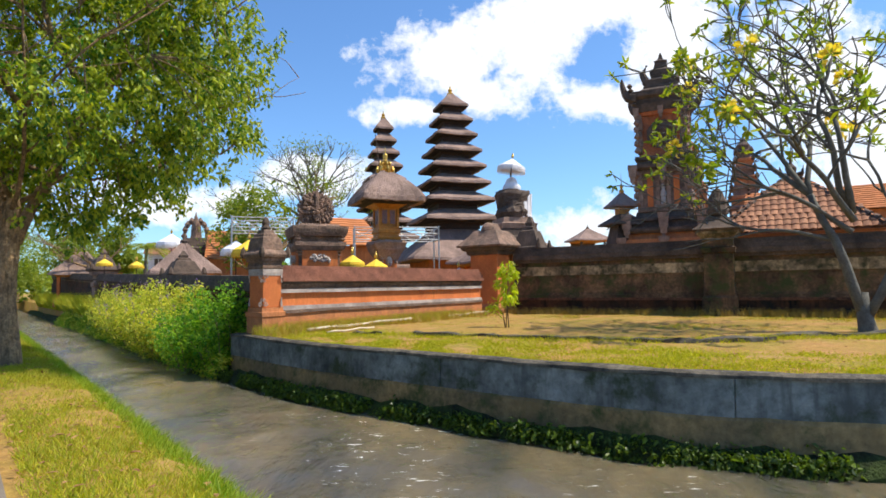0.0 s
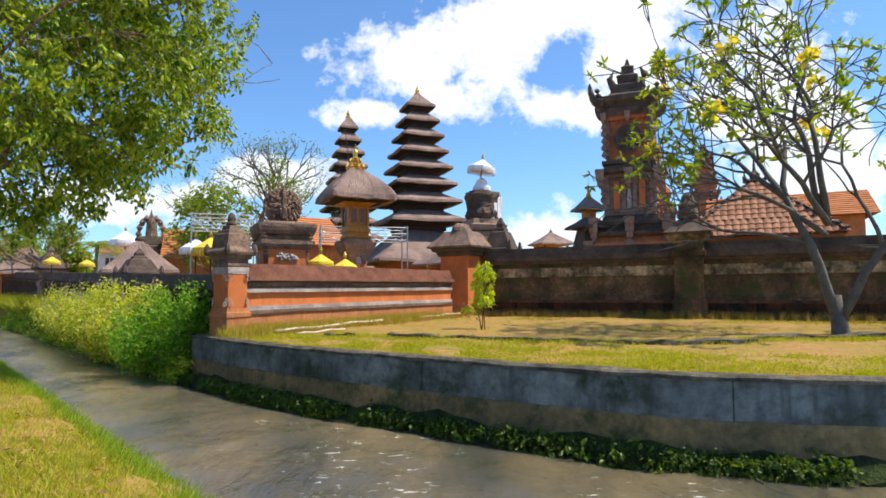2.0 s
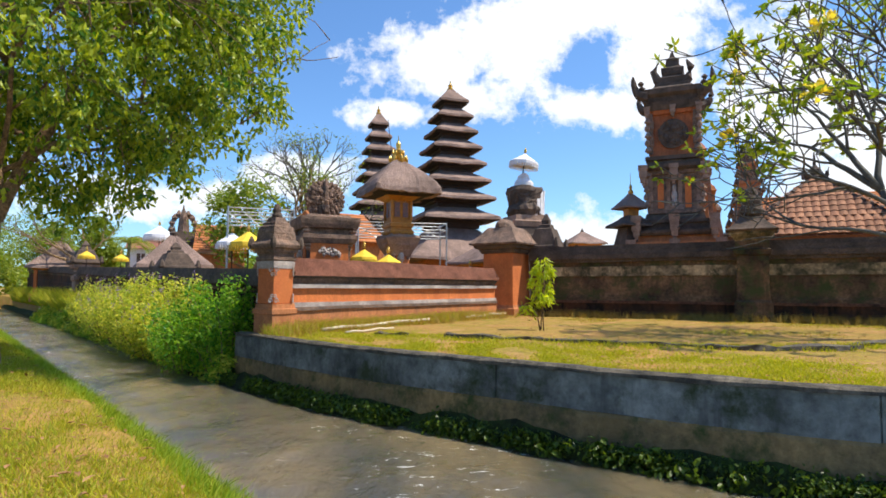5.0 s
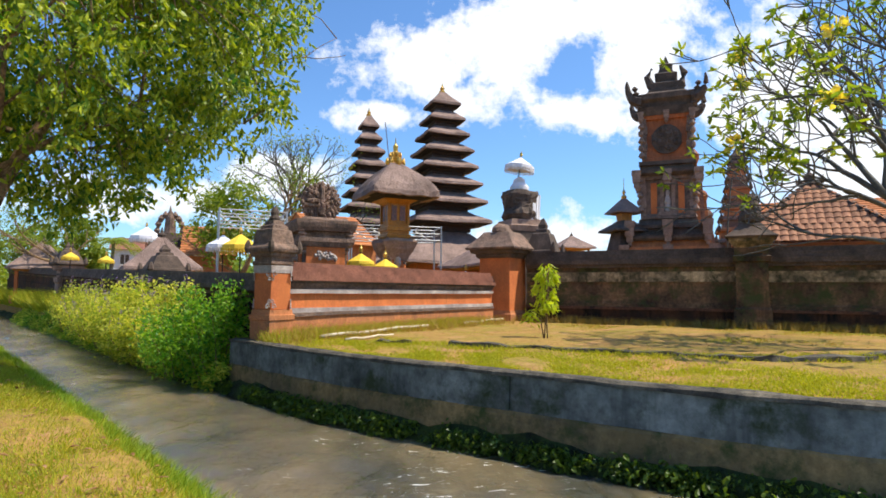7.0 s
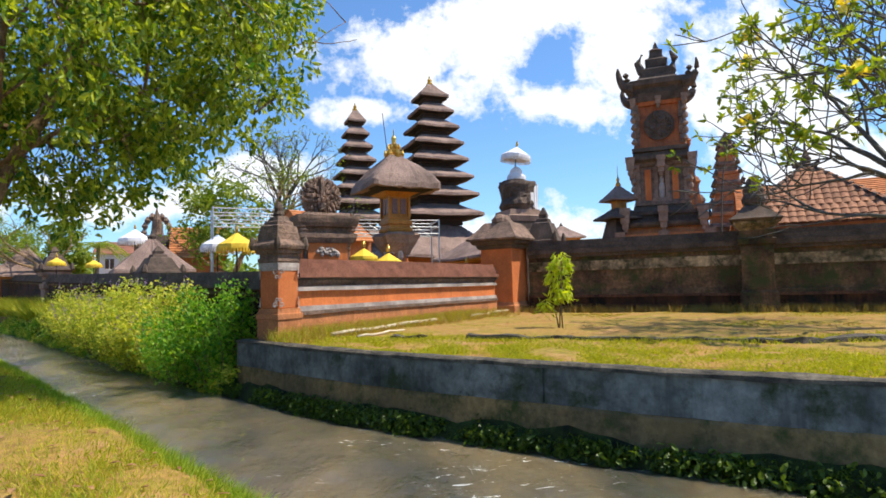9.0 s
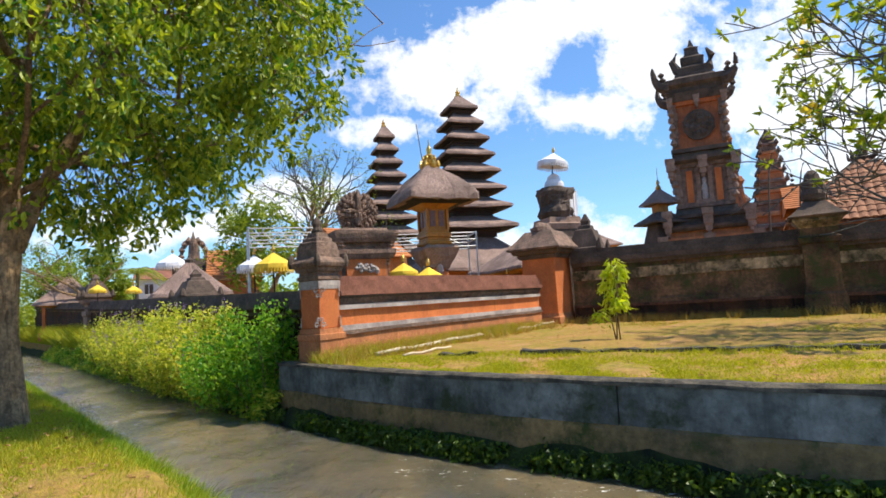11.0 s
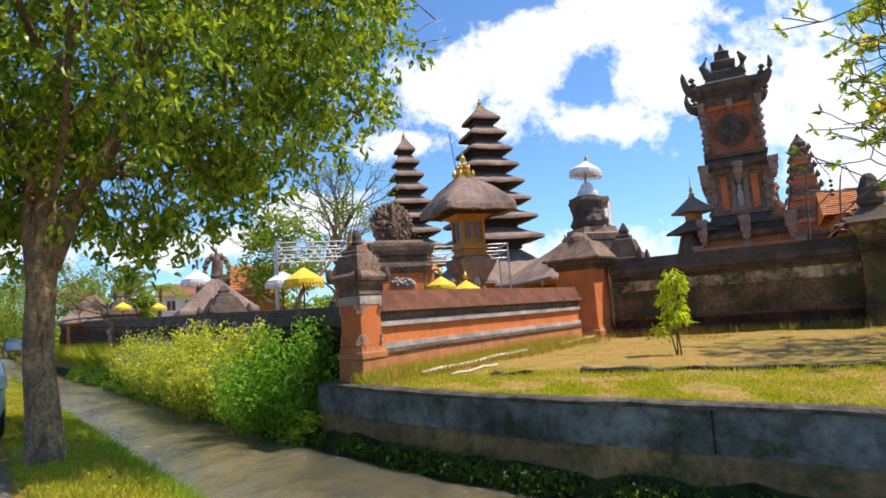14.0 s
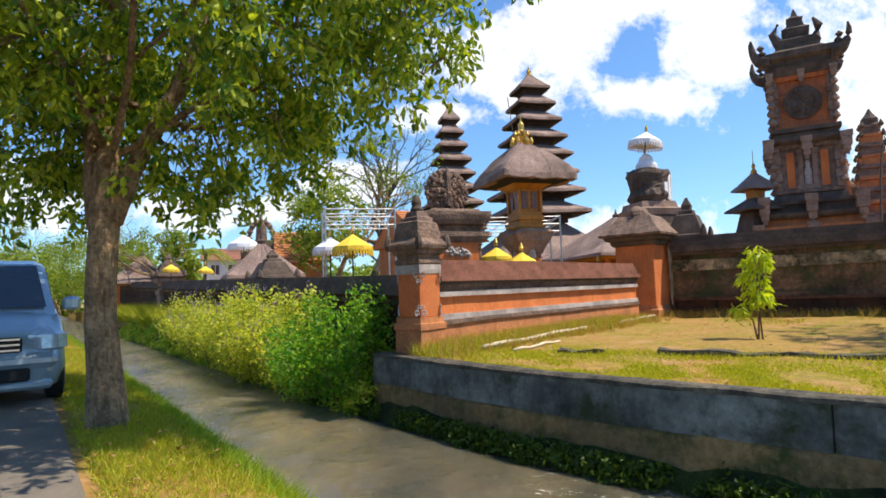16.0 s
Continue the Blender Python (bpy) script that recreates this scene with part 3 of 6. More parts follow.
def corner_pillar(at, turn):
    p = thing("wall_pillar", "broad orange brick corner pillar with a stepped brown stone cap", "pillar", (*at, 0), turn)
    part("base", Shape().stack([(-0.3, 0.44), (0.42, 0.44), (0.43, 0.47), (0.52, 0.47), (0.53, 0.42), (0.62, 0.41)]), BRICK_FADED, p, "worn brick base", rough=0.01, cuts=2)
    part("shaft", Shape().stack([(0.62, 0.37), (1.36, 0.37)]), BRICK, p, "plain orange shaft", bevel=0.012)
    for k in range(4):
        a = k * math.pi / 2 + math.pi / 4
        for name, z, sg in (("corner_carving", 1.27, -1), ("foot_carving", 0.68, 1)):
            c = Shape()
            for off in (-0.09, 0.09):
                curl(c, math.cos(a) * 0.53 + math.cos(a + math.pi / 2) * off, math.sin(a) * 0.53 + math.sin(a + math.pi / 2) * off, z, 0.06, a + math.pi / 2)
                curl(c, math.cos(a) * 0.53 + math.cos(a + math.pi / 2) * off * 0.5, math.sin(a) * 0.53 + math.sin(a + math.pi / 2) * off * 0.5, z + sg * 0.09, 0.045, a + math.pi / 2)
            tagged(part(name, c, STONE_LIGHT, p, "curling pale stone carving"), kind="stuff")
    part("collar", Shape().stack([(1.30, 0.385), (1.36, 0.40), (1.44, 0.40), (1.45, 0.37)]), STONE_LIGHT, p, "pale stone collar", rough=0.01, cuts=1)
    part("capital", Shape().stack([(1.44, 0.38), (1.47, 0.42), (1.53, 0.42), (1.54, 0.38), (1.6, 0.38), (1.61, 0.45), (1.67, 0.47), (1.69, 0.52)]), STONE_CARVED, p, "layered stone capital", rough=0.012, cuts=1)
    part("cap", Shape().stack([(1.69, 0.56), (1.75, 0.59), (1.78, 0.57), (1.84, 0.46), (1.86, 0.42), (2.0, 0.4), (2.12, 0.36), (2.14, 0.3), (2.2, 0.28), (2.22, 0.22), (2.3, 0.18)]), STONE_CARVED, p, "stepped brown cap", rough=0.014, cuts=1)
    for k in range(4):
        a = k * math.pi / 2 + math.pi / 4
        part("ear", Shape().stack([(1.68, 0.06), (1.76, 0.11), (1.86, 0.08), (1.93, 0.02)], a, (math.cos(a) * 0.74, math.sin(a) * 0.74), 6), STONE_DARK, p)
    part("finial", Shape().stack([(2.28, 0.15), (2.34, 0.17), (2.4, 0.12), (2.46, 0.13), (2.52, 0.10), (2.58, 0.05)], n=10), STONE_DARK, p, "dark stone knob", rough=0.012)
    return p


def low_pillar(at, turn, label, size=1.0):
    p = thing("wall_pillar", label, "pillar", (*at, 0), turn, "pillars of the low wall")
    part("shaft", Shape().stack([(-0.3, 0.42), (0.9, 0.40), (0.95, 0.46), (1.1, 0.46), (1.12, 0.36), (1.36, 0.36), (1.38, 0.48), (1.46, 0.52), (1.52, 0.52)]), STONE, p, rough=0.01)
    part("cap", Shape().stack([(1.52, 0.54), (1.58, 0.62), (1.64, 0.6), (1.66, 0.5), (1.86, 0.4), (2.06, 0.3), (2.08, 0.22), (2.16, 0.2), (2.18, 0.12), (2.26, 0.14), (2.34, 0.08), (2.42, 0.03)]), STONE_DARK, p, "blackened stepped cap", rough=0.012)
    for k in range(4):
        a = k * math.pi / 2 + math.pi / 4
        part("ear", Shape().stack([(1.54, 0.05), (1.62, 0.11), (1.74, 0.08), (1.84, 0.03)], a, (math.cos(a) * 0.78, math.sin(a) * 0.78), 6), STONE_DARK, p)
    p.scale = (size, size, size)
    return p


def gate_pillar(at, turn):
    p = thing("gate_pillar", "broad orange plastered pillar with a sloping stone cap", "pillar", (*at, 0), turn)
    part("shaft", Shape().stack([(-0.4, 0.58), (2.18, 0.56)]), BRICK, p, "orange plastered shaft", bevel=0.015)
    part("plinth", Shape().stack([(-0.4, 0.66), (0.3, 0.66), (0.34, 0.62), (0.42, 0.6)]), BRICK_FADED, p)
    part("cornice", Shape().stack([(2.12, 0.60), (2.2, 0.66), (2.26, 0.66), (2.28, 0.76), (2.36, 0.8), (2.4, 0.8)]), STONE_DARK, p, "blackened cornice", rough=0.01)
    part("cap", Shape().stack([(2.4, 0.9), (2.46, 0.92), (2.62, 0.76), (2.8, 0.6), (2.96, 0.48), (3.0, 0.44)]), STONE_CARVED, p, "sloping brown stone cap", rough=0.012, cuts=2)
    s = Shape()
    for k in range(3):
        s.stack([(2.9, 0.22), (3.02, 0.27), (3.14, 0.24 - k * 0.03), (3.24, 0.14), (3.3, 0.04)], 0.4 * k, (-0.22 + 0.22 * k, 0.0), 8, 0.04)
    part("crest", s, STONE_CARVED, p, "worn brown stone crest")
    return p


corner_pillar((-4.1, 13.25), math.atan2(OW_B.y - OW_A.y, OW_B.x - OW_A.x)).scale = (0.66, 0.66, 1.04)
gate_pillar((1.55, 21.15), math.atan2(OW_B.y - OW_A.y, OW_B.x - OW_A.x))
low_pillar((-9.35, 20.6), 0.7, "dark stone wall pillar with a stepped cap")
low_pillar((-18.9, 31.9), 0.7, "dark stone wall pillar with a stepped cap", 1.15).scale = (1.15, 1.15, 1.38)
low_pillar((2.95, 21.3), -0.52, "slim blackened pillar with a knob beside the orange pillar").scale = (0.95, 0.95, 1.45)


def old_pillar(at, turn):
    p = thing("wall_pillar", "mossy dark pillar with a bulbous black cap in the old wall", "pillar", (*at, 0), turn)
    part("shaft", Shape().stack([(-0.4, 0.48), (0.6, 0.47), (0.66, 0.42), (1.0, 0.40), (1.9, 0.40), (1.92, 0.46), (2.06, 0.48), (2.1, 0.42), (2.3, 0.42)]), WALL_OLD, p, rough=0.012)
    part("capital", Shape().stack([(2.3, 0.40), (2.42, 0.5), (2.5, 0.56), (2.56, 0.56)]), WALL_BAND, p, "pale ochre worn capital", rough=0.015)
    part("cap", Shape().stack([(2.56, 0.62), (2.62, 0.66), (2.74, 0.5), (2.9, 0.34), (3.0, 0.26)]), STONE_DARK, p, "black sloping cap", rough=0.015, cuts=1)
    part("finial", Shape().stack([(3.0, 0.2), (3.08, 0.3), (3.2, 0.32), (3.34, 0.26), (3.46, 0.28), (3.6, 0.2), (3.74, 0.16), (3.84, 0.08)], n=10), STONE_DARK, p, "bulbous black finial", rough=0.02)
    return p


old_pillar((8.1, 17.7), math.atan2(DW_B.y - DW_A.y, DW_B.x - DW_A.x))


# ---- meru towers ----
def thatch_roof(half, z, rise, thick, top, turn=0.0, n=9, aspect=1.0, full=0.0):
    """A square thatched hip roof with a thick eave: upper surface bulging a little, eave cut back beneath."""
    s = Shape()
    rings = [(z + 0.02, half * 0.62), (z - thick * 0.1, half * 0.93), (z, half), (z + thick, half * 0.985), (z + thick + rise * 0.22, half - (half - top) * (0.26 - 0.14 * full)), (z + thick + rise * 0.6, half - (half - top) * (0.64 - 0.18 * full)), (z + thick + rise, top)]
    pts = []
    for zz, h in rings:
        for side in range(4):
            for k in range(n):
                q = -1 + 2 * k / n
                x, y = ((q, -1), (1, q), (-q, 1), (-1, -q))[side]
                sag = 0.05 * half * (1 - abs(q)) * (0 if zz > z + thick + 0.01 else 1) * -0.6
                jit = 0.02 * half * noise.noise(Vector((x * 5 + half, y * 5 + z, zz * 3)))
                r = h * (1 - 0.03 * (abs(q) > 0.95)) + jit
                pts.append((x * r * math.cos(turn) - y * r * aspect * math.sin(turn), x * r * math.sin(turn) + y * r * aspect * math.cos(turn), zz + sag + jit * 0.6))
    w = 4 * n
    for i in range(len(rings) - 1):
        for k in range(w):
            a, b = i * w + k, i * w + (k + 1) % w
            s.f.append((a, b, b + w, a + w))
    s.f.append(tuple(reversed(range(w))))
    s.f.append(tuple(range((len(rings) - 1) * w, len(rings) * w)))
    s.v = pts
    return s


def meru(at, turn, z_low, z_top, half_low, half_top, tiers, base_half, base_z, label):
    m = thing("meru_tower", label, "temple tower", (*at, 0), turn, "thatched meru towers")
    zs = [z_low + (z_top - z_low) * (1 - (1 - i / (tiers - 1)) ** 1.0 * 1.0) ** 0.93 for i in range(tiers)]
    part("plinth", Shape().stack([(0, base_half * 0.8), (0.6, base_half * 0.8), (0.62, base_half * 0.7), (base_z, base_half * 0.62)]), BRICK_FADED, m, "orange brick plinth")
    part("roof_tier", thatch_roof(base_half, base_z, (zs[0] - base_z) * 0.72, 0.16, half_low * 0.55), THATCH, m, "broad lowest thatched roof")
    for i in range(tiers):
        h = half_low + (half_top - half_low) * i / (tiers - 1)
        nxt = zs[i + 1] if i < tiers - 1 else zs[i] + (zs[i] - zs[i - 1]) * 1.05
        gap = nxt - zs[i]
        body = h * 0.56
        part("storey", Shape().stack([(zs[i] - gap * 0.42, body), (zs[i] - gap * 0.2, body), (zs[i] - gap * 0.18, body * 1.12), (zs[i] + 0.1, body * 1.15)]), WOOD_DARK, m)
        part("roof_tier", thatch_roof(h, zs[i], gap * 0.48 if i < tiers - 1 else gap * 0.85, gap * 0.14, body * 0.92 if i < tiers - 1 else 0.1), THATCH, m, rough=0.02)
        # slab below the eave, coloured dark to paint the shade there
        part("eave_soffit", Shape().stack([(zs[i] - gap * 0.07, h * 0.9), (zs[i] - gap * 0.01, h * 0.94)]), THATCH_SHADED, m)
    top = zs[-1] + (zs[-1] - zs[-2]) * 1.0
    part("finial", Shape().stack([(top - 0.15, 0.2), (top, 0.24), (top + 0.12, 0.12), (top + 0.25, 0.17), (top + 0.36, 0.07), (top + 0.62, 0.015)], n=10), GOLD, m, "small gilded finial")
    return m


meru((0.15, 41.2), 0.32, 5.45, 13.55, 2.72, 1.05, 8, 3.9, 2.75, "tall black thatched meru tower of many tiers")
meru((-5.65, 50.2), 0.32, 5.0, 14.5, 2.55, 0.78, 9, 3.2, 2.6, "slimmer black thatched meru tower standing farther back")


# ---- shrine with the golden house ----
def golden_shrine(at, turn):
    s = thing("shrine", "stone shrine pedestal carrying an ochre wooden house with thatched roof", "shrine", (*at, 0), turn)
    part("pedestal", Shape().stack([(-0.2, 0.8), (0.5, 0.8), (0.55, 0.62), (1.2, 0.56), (1.3, 0.5), (1.62, 0.34), (1.95, 0.3), (2.05, 0.36)]), BRICK, s, "orange and grey stone pedestal", rough=0.01)
    for k in range(4):
        a = k * math.pi / 2 + math.pi / 4
        c = Shape()
        for j in range(8):
            z = 2.46 - j * 0.09
            r = 0.62 - j * 0.035
            c.stack([(z - 0.06, 0.05), (z, 0.10), (z + 0.07, 0.04)], a + j, (math.cos(a) * r + random.uniform(-.04, .04), math.sin(a) * r + random.uniform(-.04, .04)), 6)
        tagged(part("corner_carving", c, STONE, s), kind="stuff")
    part("tray", Shape().stack([(1.9, 0.36), (2.05, 0.46), (2.2, 0.56), (2.42, 0.66), (2.48, 0.6), (2.5, 0.5)]), STONE, s, "carved grey stone tray", rough=0.05, cuts=2)
    for k, (px, py) in enumerate(((0, -1), (1, 0), (0, 1), (-1, 0))):
        part("face_relief", Shape().stack([(1.68, 0.05), (1.8, 0.14), (1.95, 0.12), (2.08, 0.03)], math.atan2(py, px), (px * 0.34, py * 0.34), 8), STONE_LIGHT, s)
    part("house_base", Shape().stack([(2.5, 0.42), (2.56, 0.46), (2.62, 0.46), (2.64, 0.40), (2.72, 0.40), (2.74, 0.45), (2.84, 0.45), (2.86, 0.4), (2.94, 0.4)]), WOOD_GOLD, s, "moulded ochre base")
    body = part("house_body", Shape().stack([(2.94, 0.33), (3.56, 0.35)]), WOOD_GOLD, s)
    for sx in (-1, 1):
        for sy in (-1, 1):
            part("post", Shape().stack([(2.94, 0.045), (3.58, 0.045)], 0, (0.37 * sx, 0.37 * sy)), WOOD_GOLD, s)
    for k in range(4):
        for q in (-0.16, 0.16):
            sh = Shape().box((0, 0, 0), (0.2, 0.03, 0.42))
            o = part("painted_panel", sh, PANEL, body)
            a = k * math.pi / 2
            o.matrix_local = Matrix.Rotation(a, 4, "Z") @ Matrix.Translation((q, -0.352, 3.24))
    part("eave_beam", Shape().stack([(3.5, 0.40), (3.54, 0.46), (3.58, 0.56), (3.62, 0.66), (3.7, 0.66)]), WOOD_GOLD, s)
    part("roof", thatch_roof(1.26, 3.7, 0.85, 0.14, 0.26, n=16, full=0.6), THATCH, s, "thick dark thatched roof", rough=0.05)
    # dark sheet that paints the roof's shade onto its underside
    part("soffit", Shape().stack([(3.62, 0.75), (3.68, 1.14)]), THATCH_SHADED, s)
    part("roof_pin", Shape().tube([(-0.15, 0.1, 4.4), (-0.38, 0.1, 5.95)], 0.014, 6), STONE_DARK, s)
    f = Shape()
    f.stack([(4.62, 0.3), (4.7, 0.34), (4.74, 0.22), (4.86, 0.26), (4.92, 0.14), (5.04, 0.18), (5.1, 0.08), (5.24, 0.1), (5.32, 0.03), (5.5, 0.01)], n=12)
    for k in range(8):
        a = k * math.pi / 4
        f.stack([(4.68, 0.05), (4.76, 0.08), (4.88, 0.02)], a, (math.cos(a) * 0.32, math.sin(a) * 0.32), 6)
        f.stack([(4.88, 0.03), (4.96, 0.06), (5.06, 0.01)], a, (math.cos(a) * 0.2, math.sin(a) * 0.2), 6)
    part("crown", f, GOLD, s, "gilded crown ornament")
    return s


PANEL = material("painted_panel", (0.09, 0.08, 0.1), 0.4, scale=18, vary=0.5, second=(0.3, 0.14, 0.12), fine=60, bump=0.1)
golden_shrine((-1.96, 18.55), 0.42).scale = (0.8, 0.8, 1.0)


def carved_shrine(at, turn):
    s = thing("carved_shrine", "stone shrine with a round openwork carving on top", "shrine", (*at, 0), turn)
    part("body", Shape().stack([(-0.2, 0.8), (1.3, 0.7), (1.36, 0.76), (1.5, 0.76), (1.52, 0.6), (1.66, 0.58), (2.1, 0.56), (2.12, 0.66), (2.24, 0.72), (2.34, 0.72), (2.36, 0.62), (2.5, 0.6), (2.52, 0.72), (2.62, 0.76), (2.72, 0.78), (2.8, 0.78), (2.82, 0.6), (2.88, 0.56)]), STONE_CARVED, s, rough=0.015, cuts=1)
    for k in range(4):
        a = k * math.pi / 2 + math.pi / 4
        c = Shape()
        for j in range(7):
            c.stack([(2.46 - j * 0.09, 0.05), (2.52 - j * 0.09, 0.12), (2.6 - j * 0.09, 0.04)], a + j, (math.cos(a) * (0.9 - j * 0.03), math.sin(a) * (0.9 - j * 0.03)), 6, 0.03)
        tagged(part("corner_carving", c, STONE, s), kind="stuff")
    for k in range(4):
        a = k * math.pi / 2
        o = part("orange_panel", Shape().box((0, 0, 0), (1.0, 0.04, 0.52)), BRICK, s, "orange painted panel")
        o.matrix_local = Matrix.Rotation(a, 4, "Z") @ Matrix.Translation((0, -0.6, 1.86))
        c = Shape()
        for j in range(26):
            x, z = random.uniform(-0.26, 0.26), random.uniform(-0.1, 0.1)
            c.stack([(z - 0.05, 0.02), (z, 0.05), (z + 0.05, 0.02)], j, (x, random.uniform(-0.02, 0.02)), 6)
        o = tagged(part("scroll_relief", c, STONE_LIGHT, s, "pale scroll carving"), kind="stuff")
        o.matrix_local = Matrix.Rotation(a, 4, "Z") @ Matrix.Translation((0, -0.64, 1.88))
    c = Shape()
    c.stack([(2.86, 0.3), (3.0, 0.42), (3.3, 0.5), (3.55, 0.42), (3.75, 0.22), (3.8, 0.08)], aspect=0.1)
    for ring in range(8):
        r = 0.5 - ring * 0.062
        k = max(3, int(r * 52))
        for j in range(k):
            a = 2 * math.pi * j / k + ring
            z = 3.32 + math.sin(a) * r
            if z < 2.84:
                continue
            q = 0.045 + 0.025 * random.random()
            c.stack([(z - q, q * 0.3), (z - q * 0.5, q * 0.9), (z + q * 0.5, q * 0.9), (z + q, q * 0.3)], j, (math.cos(a) * r, -0.05 - (0.5 - r) * 0.25 + random.uniform(-.03, .03)), 6)
    c.stack([(3.0, 0.08), (3.5, 0.07), (3.82, 0.05), (3.9, 0.02)], 0, (0, -0.14), 6)
    part("openwork_disc", c, STONE_CARVED, s, "round openwork carved disc", rough=0.01)
    return s


carved_shrine((-3.85, 17.1), 0.42)


# ---- tall carved gate tower ----
def bracket(shape, x, y, z, w, d, h, turn=0.0):
    """A stepped hanging stone bracket."""
    shape.box((x, y, z - h * 0.12), (w, d, h * 0.24), turn)
    shape.box((x, y, z - h * 0.42), (w * 0.86, d * 0.86, h * 0.4), turn)
    shape.box((x, y, z - h * 0.72), (w * 0.62, d * 0.62, h * 0.3), turn)
    shape.box((x, y, z - h * 0.92), (w * 0.34, d * 0.34, h * 0.18), turn)


def gate_tower(at, turn):
    g = thing("gate_tower", "tall carved brick and grey stone temple tower with horned top", "temple tower", (*at, 0), turn)
    def block(name, rings, mat, lab="", aspect=1.25, rough=0.012):
        return part(name, Shape().stack(rings, aspect=aspect), mat, g, lab, rough=rough, cuts=1)
    block("plinth", [(-0.3, 2.5), (2.2, 2.45), (2.25, 2.6), (2.45, 2.6), (2.5, 2.35), (2.8, 2.3)], STONE_DARK, "blackened plinth", 1.0)
    block("plinth", [(2.8, 2.2), (3.0, 2.2), (3.02, 2.35), (3.2, 2.35), (3.22, 2.05), (3.5, 2.0)], BRICK_FADED, "", 1.05)
    block("plinth", [(3.5, 2.1), (3.62, 2.2), (3.75, 2.2), (3.78, 1.8), (4.1, 1.75), (4.12, 1.9), (4.28, 1.9), (4.3, 1.6), (4.6, 1.5)], STONE_DARK, "dark stepped base", 1.1)
    block("storey", [(4.6, 1.42), (4.75, 1.42), (4.78, 1.32), (6.5, 1.28), (6.52, 1.38), (6.7, 1.42)], STONE_CARVED, "weathered grey-brown storey")
    block("cornice", [(6.7, 1.5), (6.82, 1.62), (6.98, 1.62), (7.0, 1.4), (7.2, 1.36), (7.22, 1.5), (7.4, 1.5), (7.42, 1.3)], STONE_DARK, "dark moulded cornice")
    block("storey", [(7.42, 1.26), (7.6, 1.26), (7.62, 1.2), (9.5, 1.17), (9.52, 1.28), (9.7, 1.32)], BRICK_RED, "orange brick upper storey")
    block("cornice", [(9.7, 1.36), (9.9, 1.42), (10.1, 1.46), (10.12, 1.3), (10.35, 1.36), (10.5, 1.5), (10.75, 1.5), (10.8, 1.2), (11.0, 1.0)], STONE_DARK, "dark crowning cornice")
    block("crest", [(10.9, 1.0), (11.2, 0.95), (11.25, 0.75), (11.55, 0.8), (11.7, 0.55), (11.9, 0.6), (12.1, 0.62), (12.2, 0.4), (12.5, 0.34), (12.62, 0.38), (12.75, 0.16), (13.1, 0.03)], STONE_DARK, "pointed crest", 1.0, 0.04)
    # grey stone pilasters at the corners of both storeys
    for z0, z1, hx in ((4.75, 6.6, 1.3), (7.55, 9.6, 1.2)):
        for sx in (-1, 1):
            for sy in (-1, 1):
                c = Shape()
                for j in range(5):
                    zz, dz = z0 + (z1 - z0) * j / 5, (z1 - z0) / 5
                    w = 0.26 + 0.08 * (j % 2)
                    c.box((sx * hx, sy * hx * 1.25, zz + dz / 2), (w, w, dz * 0.94))
                part("pilaster", c, STONE if z0 < 6 else STONE_CARVED, g, rough=0.02)
    # carved ears climbing the corners of both storeys
    for z0, n, hx in ((4.9, 5, 1.45), (7.6, 6, 1.34)):
        for sx in (-1, 1):
            for sy in (-1, 1):
                for k in range(n):
                    z = z0 + 0.36 * k
                    part("corner_ear", Shape().stack([(z, 0.08), (z + 0.1, 0.2 - 0.05 * (k % 2)), (z + 0.22, 0.14), (z + 0.36, 0.03)], k, (sx * (hx + 0.04 * (k % 2)), sy * hx * 1.25), 6), STONE, g, rough=0.02)
    # horns at the four upper corners, curling outwards
    for sx in (-1, 1):
        for sy in (-1, 1):
            h = Shape()
            pts, rad = [], []
            for k in range(9):
                q = k / 8
                pts.append((sx * (1.35 + 0.75 * math.sin(q * 1.8)), sy * (1.65 + 0.2 * q), 10.45 + 1.05 * q ** 1.6 - 0.1 * math.sin(q * 3)))
                rad.append(0.3 * (1 - q) ** 0.7 + 0.04)
            h.tube(pts, rad, 7)
            for k in range(5):
                h.stack([(10.0 + 0.24 * k, 0.08), (10.12 + 0.24 * k, 0.19), (10.24 + 0.24 * k, 0.06)], k, (sx * (1.45 + 0.06 * k), sy * 1.75), 6)
            part("horn", h, STONE_DARK, g, "curling carved horn", rough=0.05)
    for sx in (-0.45, 0.45):
        h = Shape().tube([(sx, -0.5, 11.1), (sx * 1.9, -0.55, 11.5), (sx * 2.3, -0.5, 12.0), (sx * 1.7, -0.5, 12.4)], [0.3, 0.26, 0.2, 0.06], 7)
        part("horn", h, STONE_DARK, g, rough=0.04)
    # hanging brackets at every level
    for z, half, w, hh, mat in ((4.45, 2.0, 0.55, 1.15, STONE), (6.95, 1.62, 0.5, 0.95, STONE), (9.9, 1.36, 0.34, 0.6, STONE), (3.3, 2.3, 0.55, 0.9, STONE)):
        for sx in (-1, 0, 1):
            for sy in (-1, 0, 1):
                if sx or sy:
                    b = Shape()
                    bracket(b, sx * half, sy * half * (1.22 if z > 4 else 1.05), z, w, w, hh)
                    part("bracket", b, mat, g, rough=0.02)
    # niche with a small white figure, medallion above
    for k in range(4):
        a = k * math.pi / 2
        reach = 1.31 if k % 2 == 0 else 1.31
        off = 1.25 * 1.3 if k % 2 == 0 else 1.3
        rot = Matrix.Rotation(a, 4, "Z")
        n = Shape()
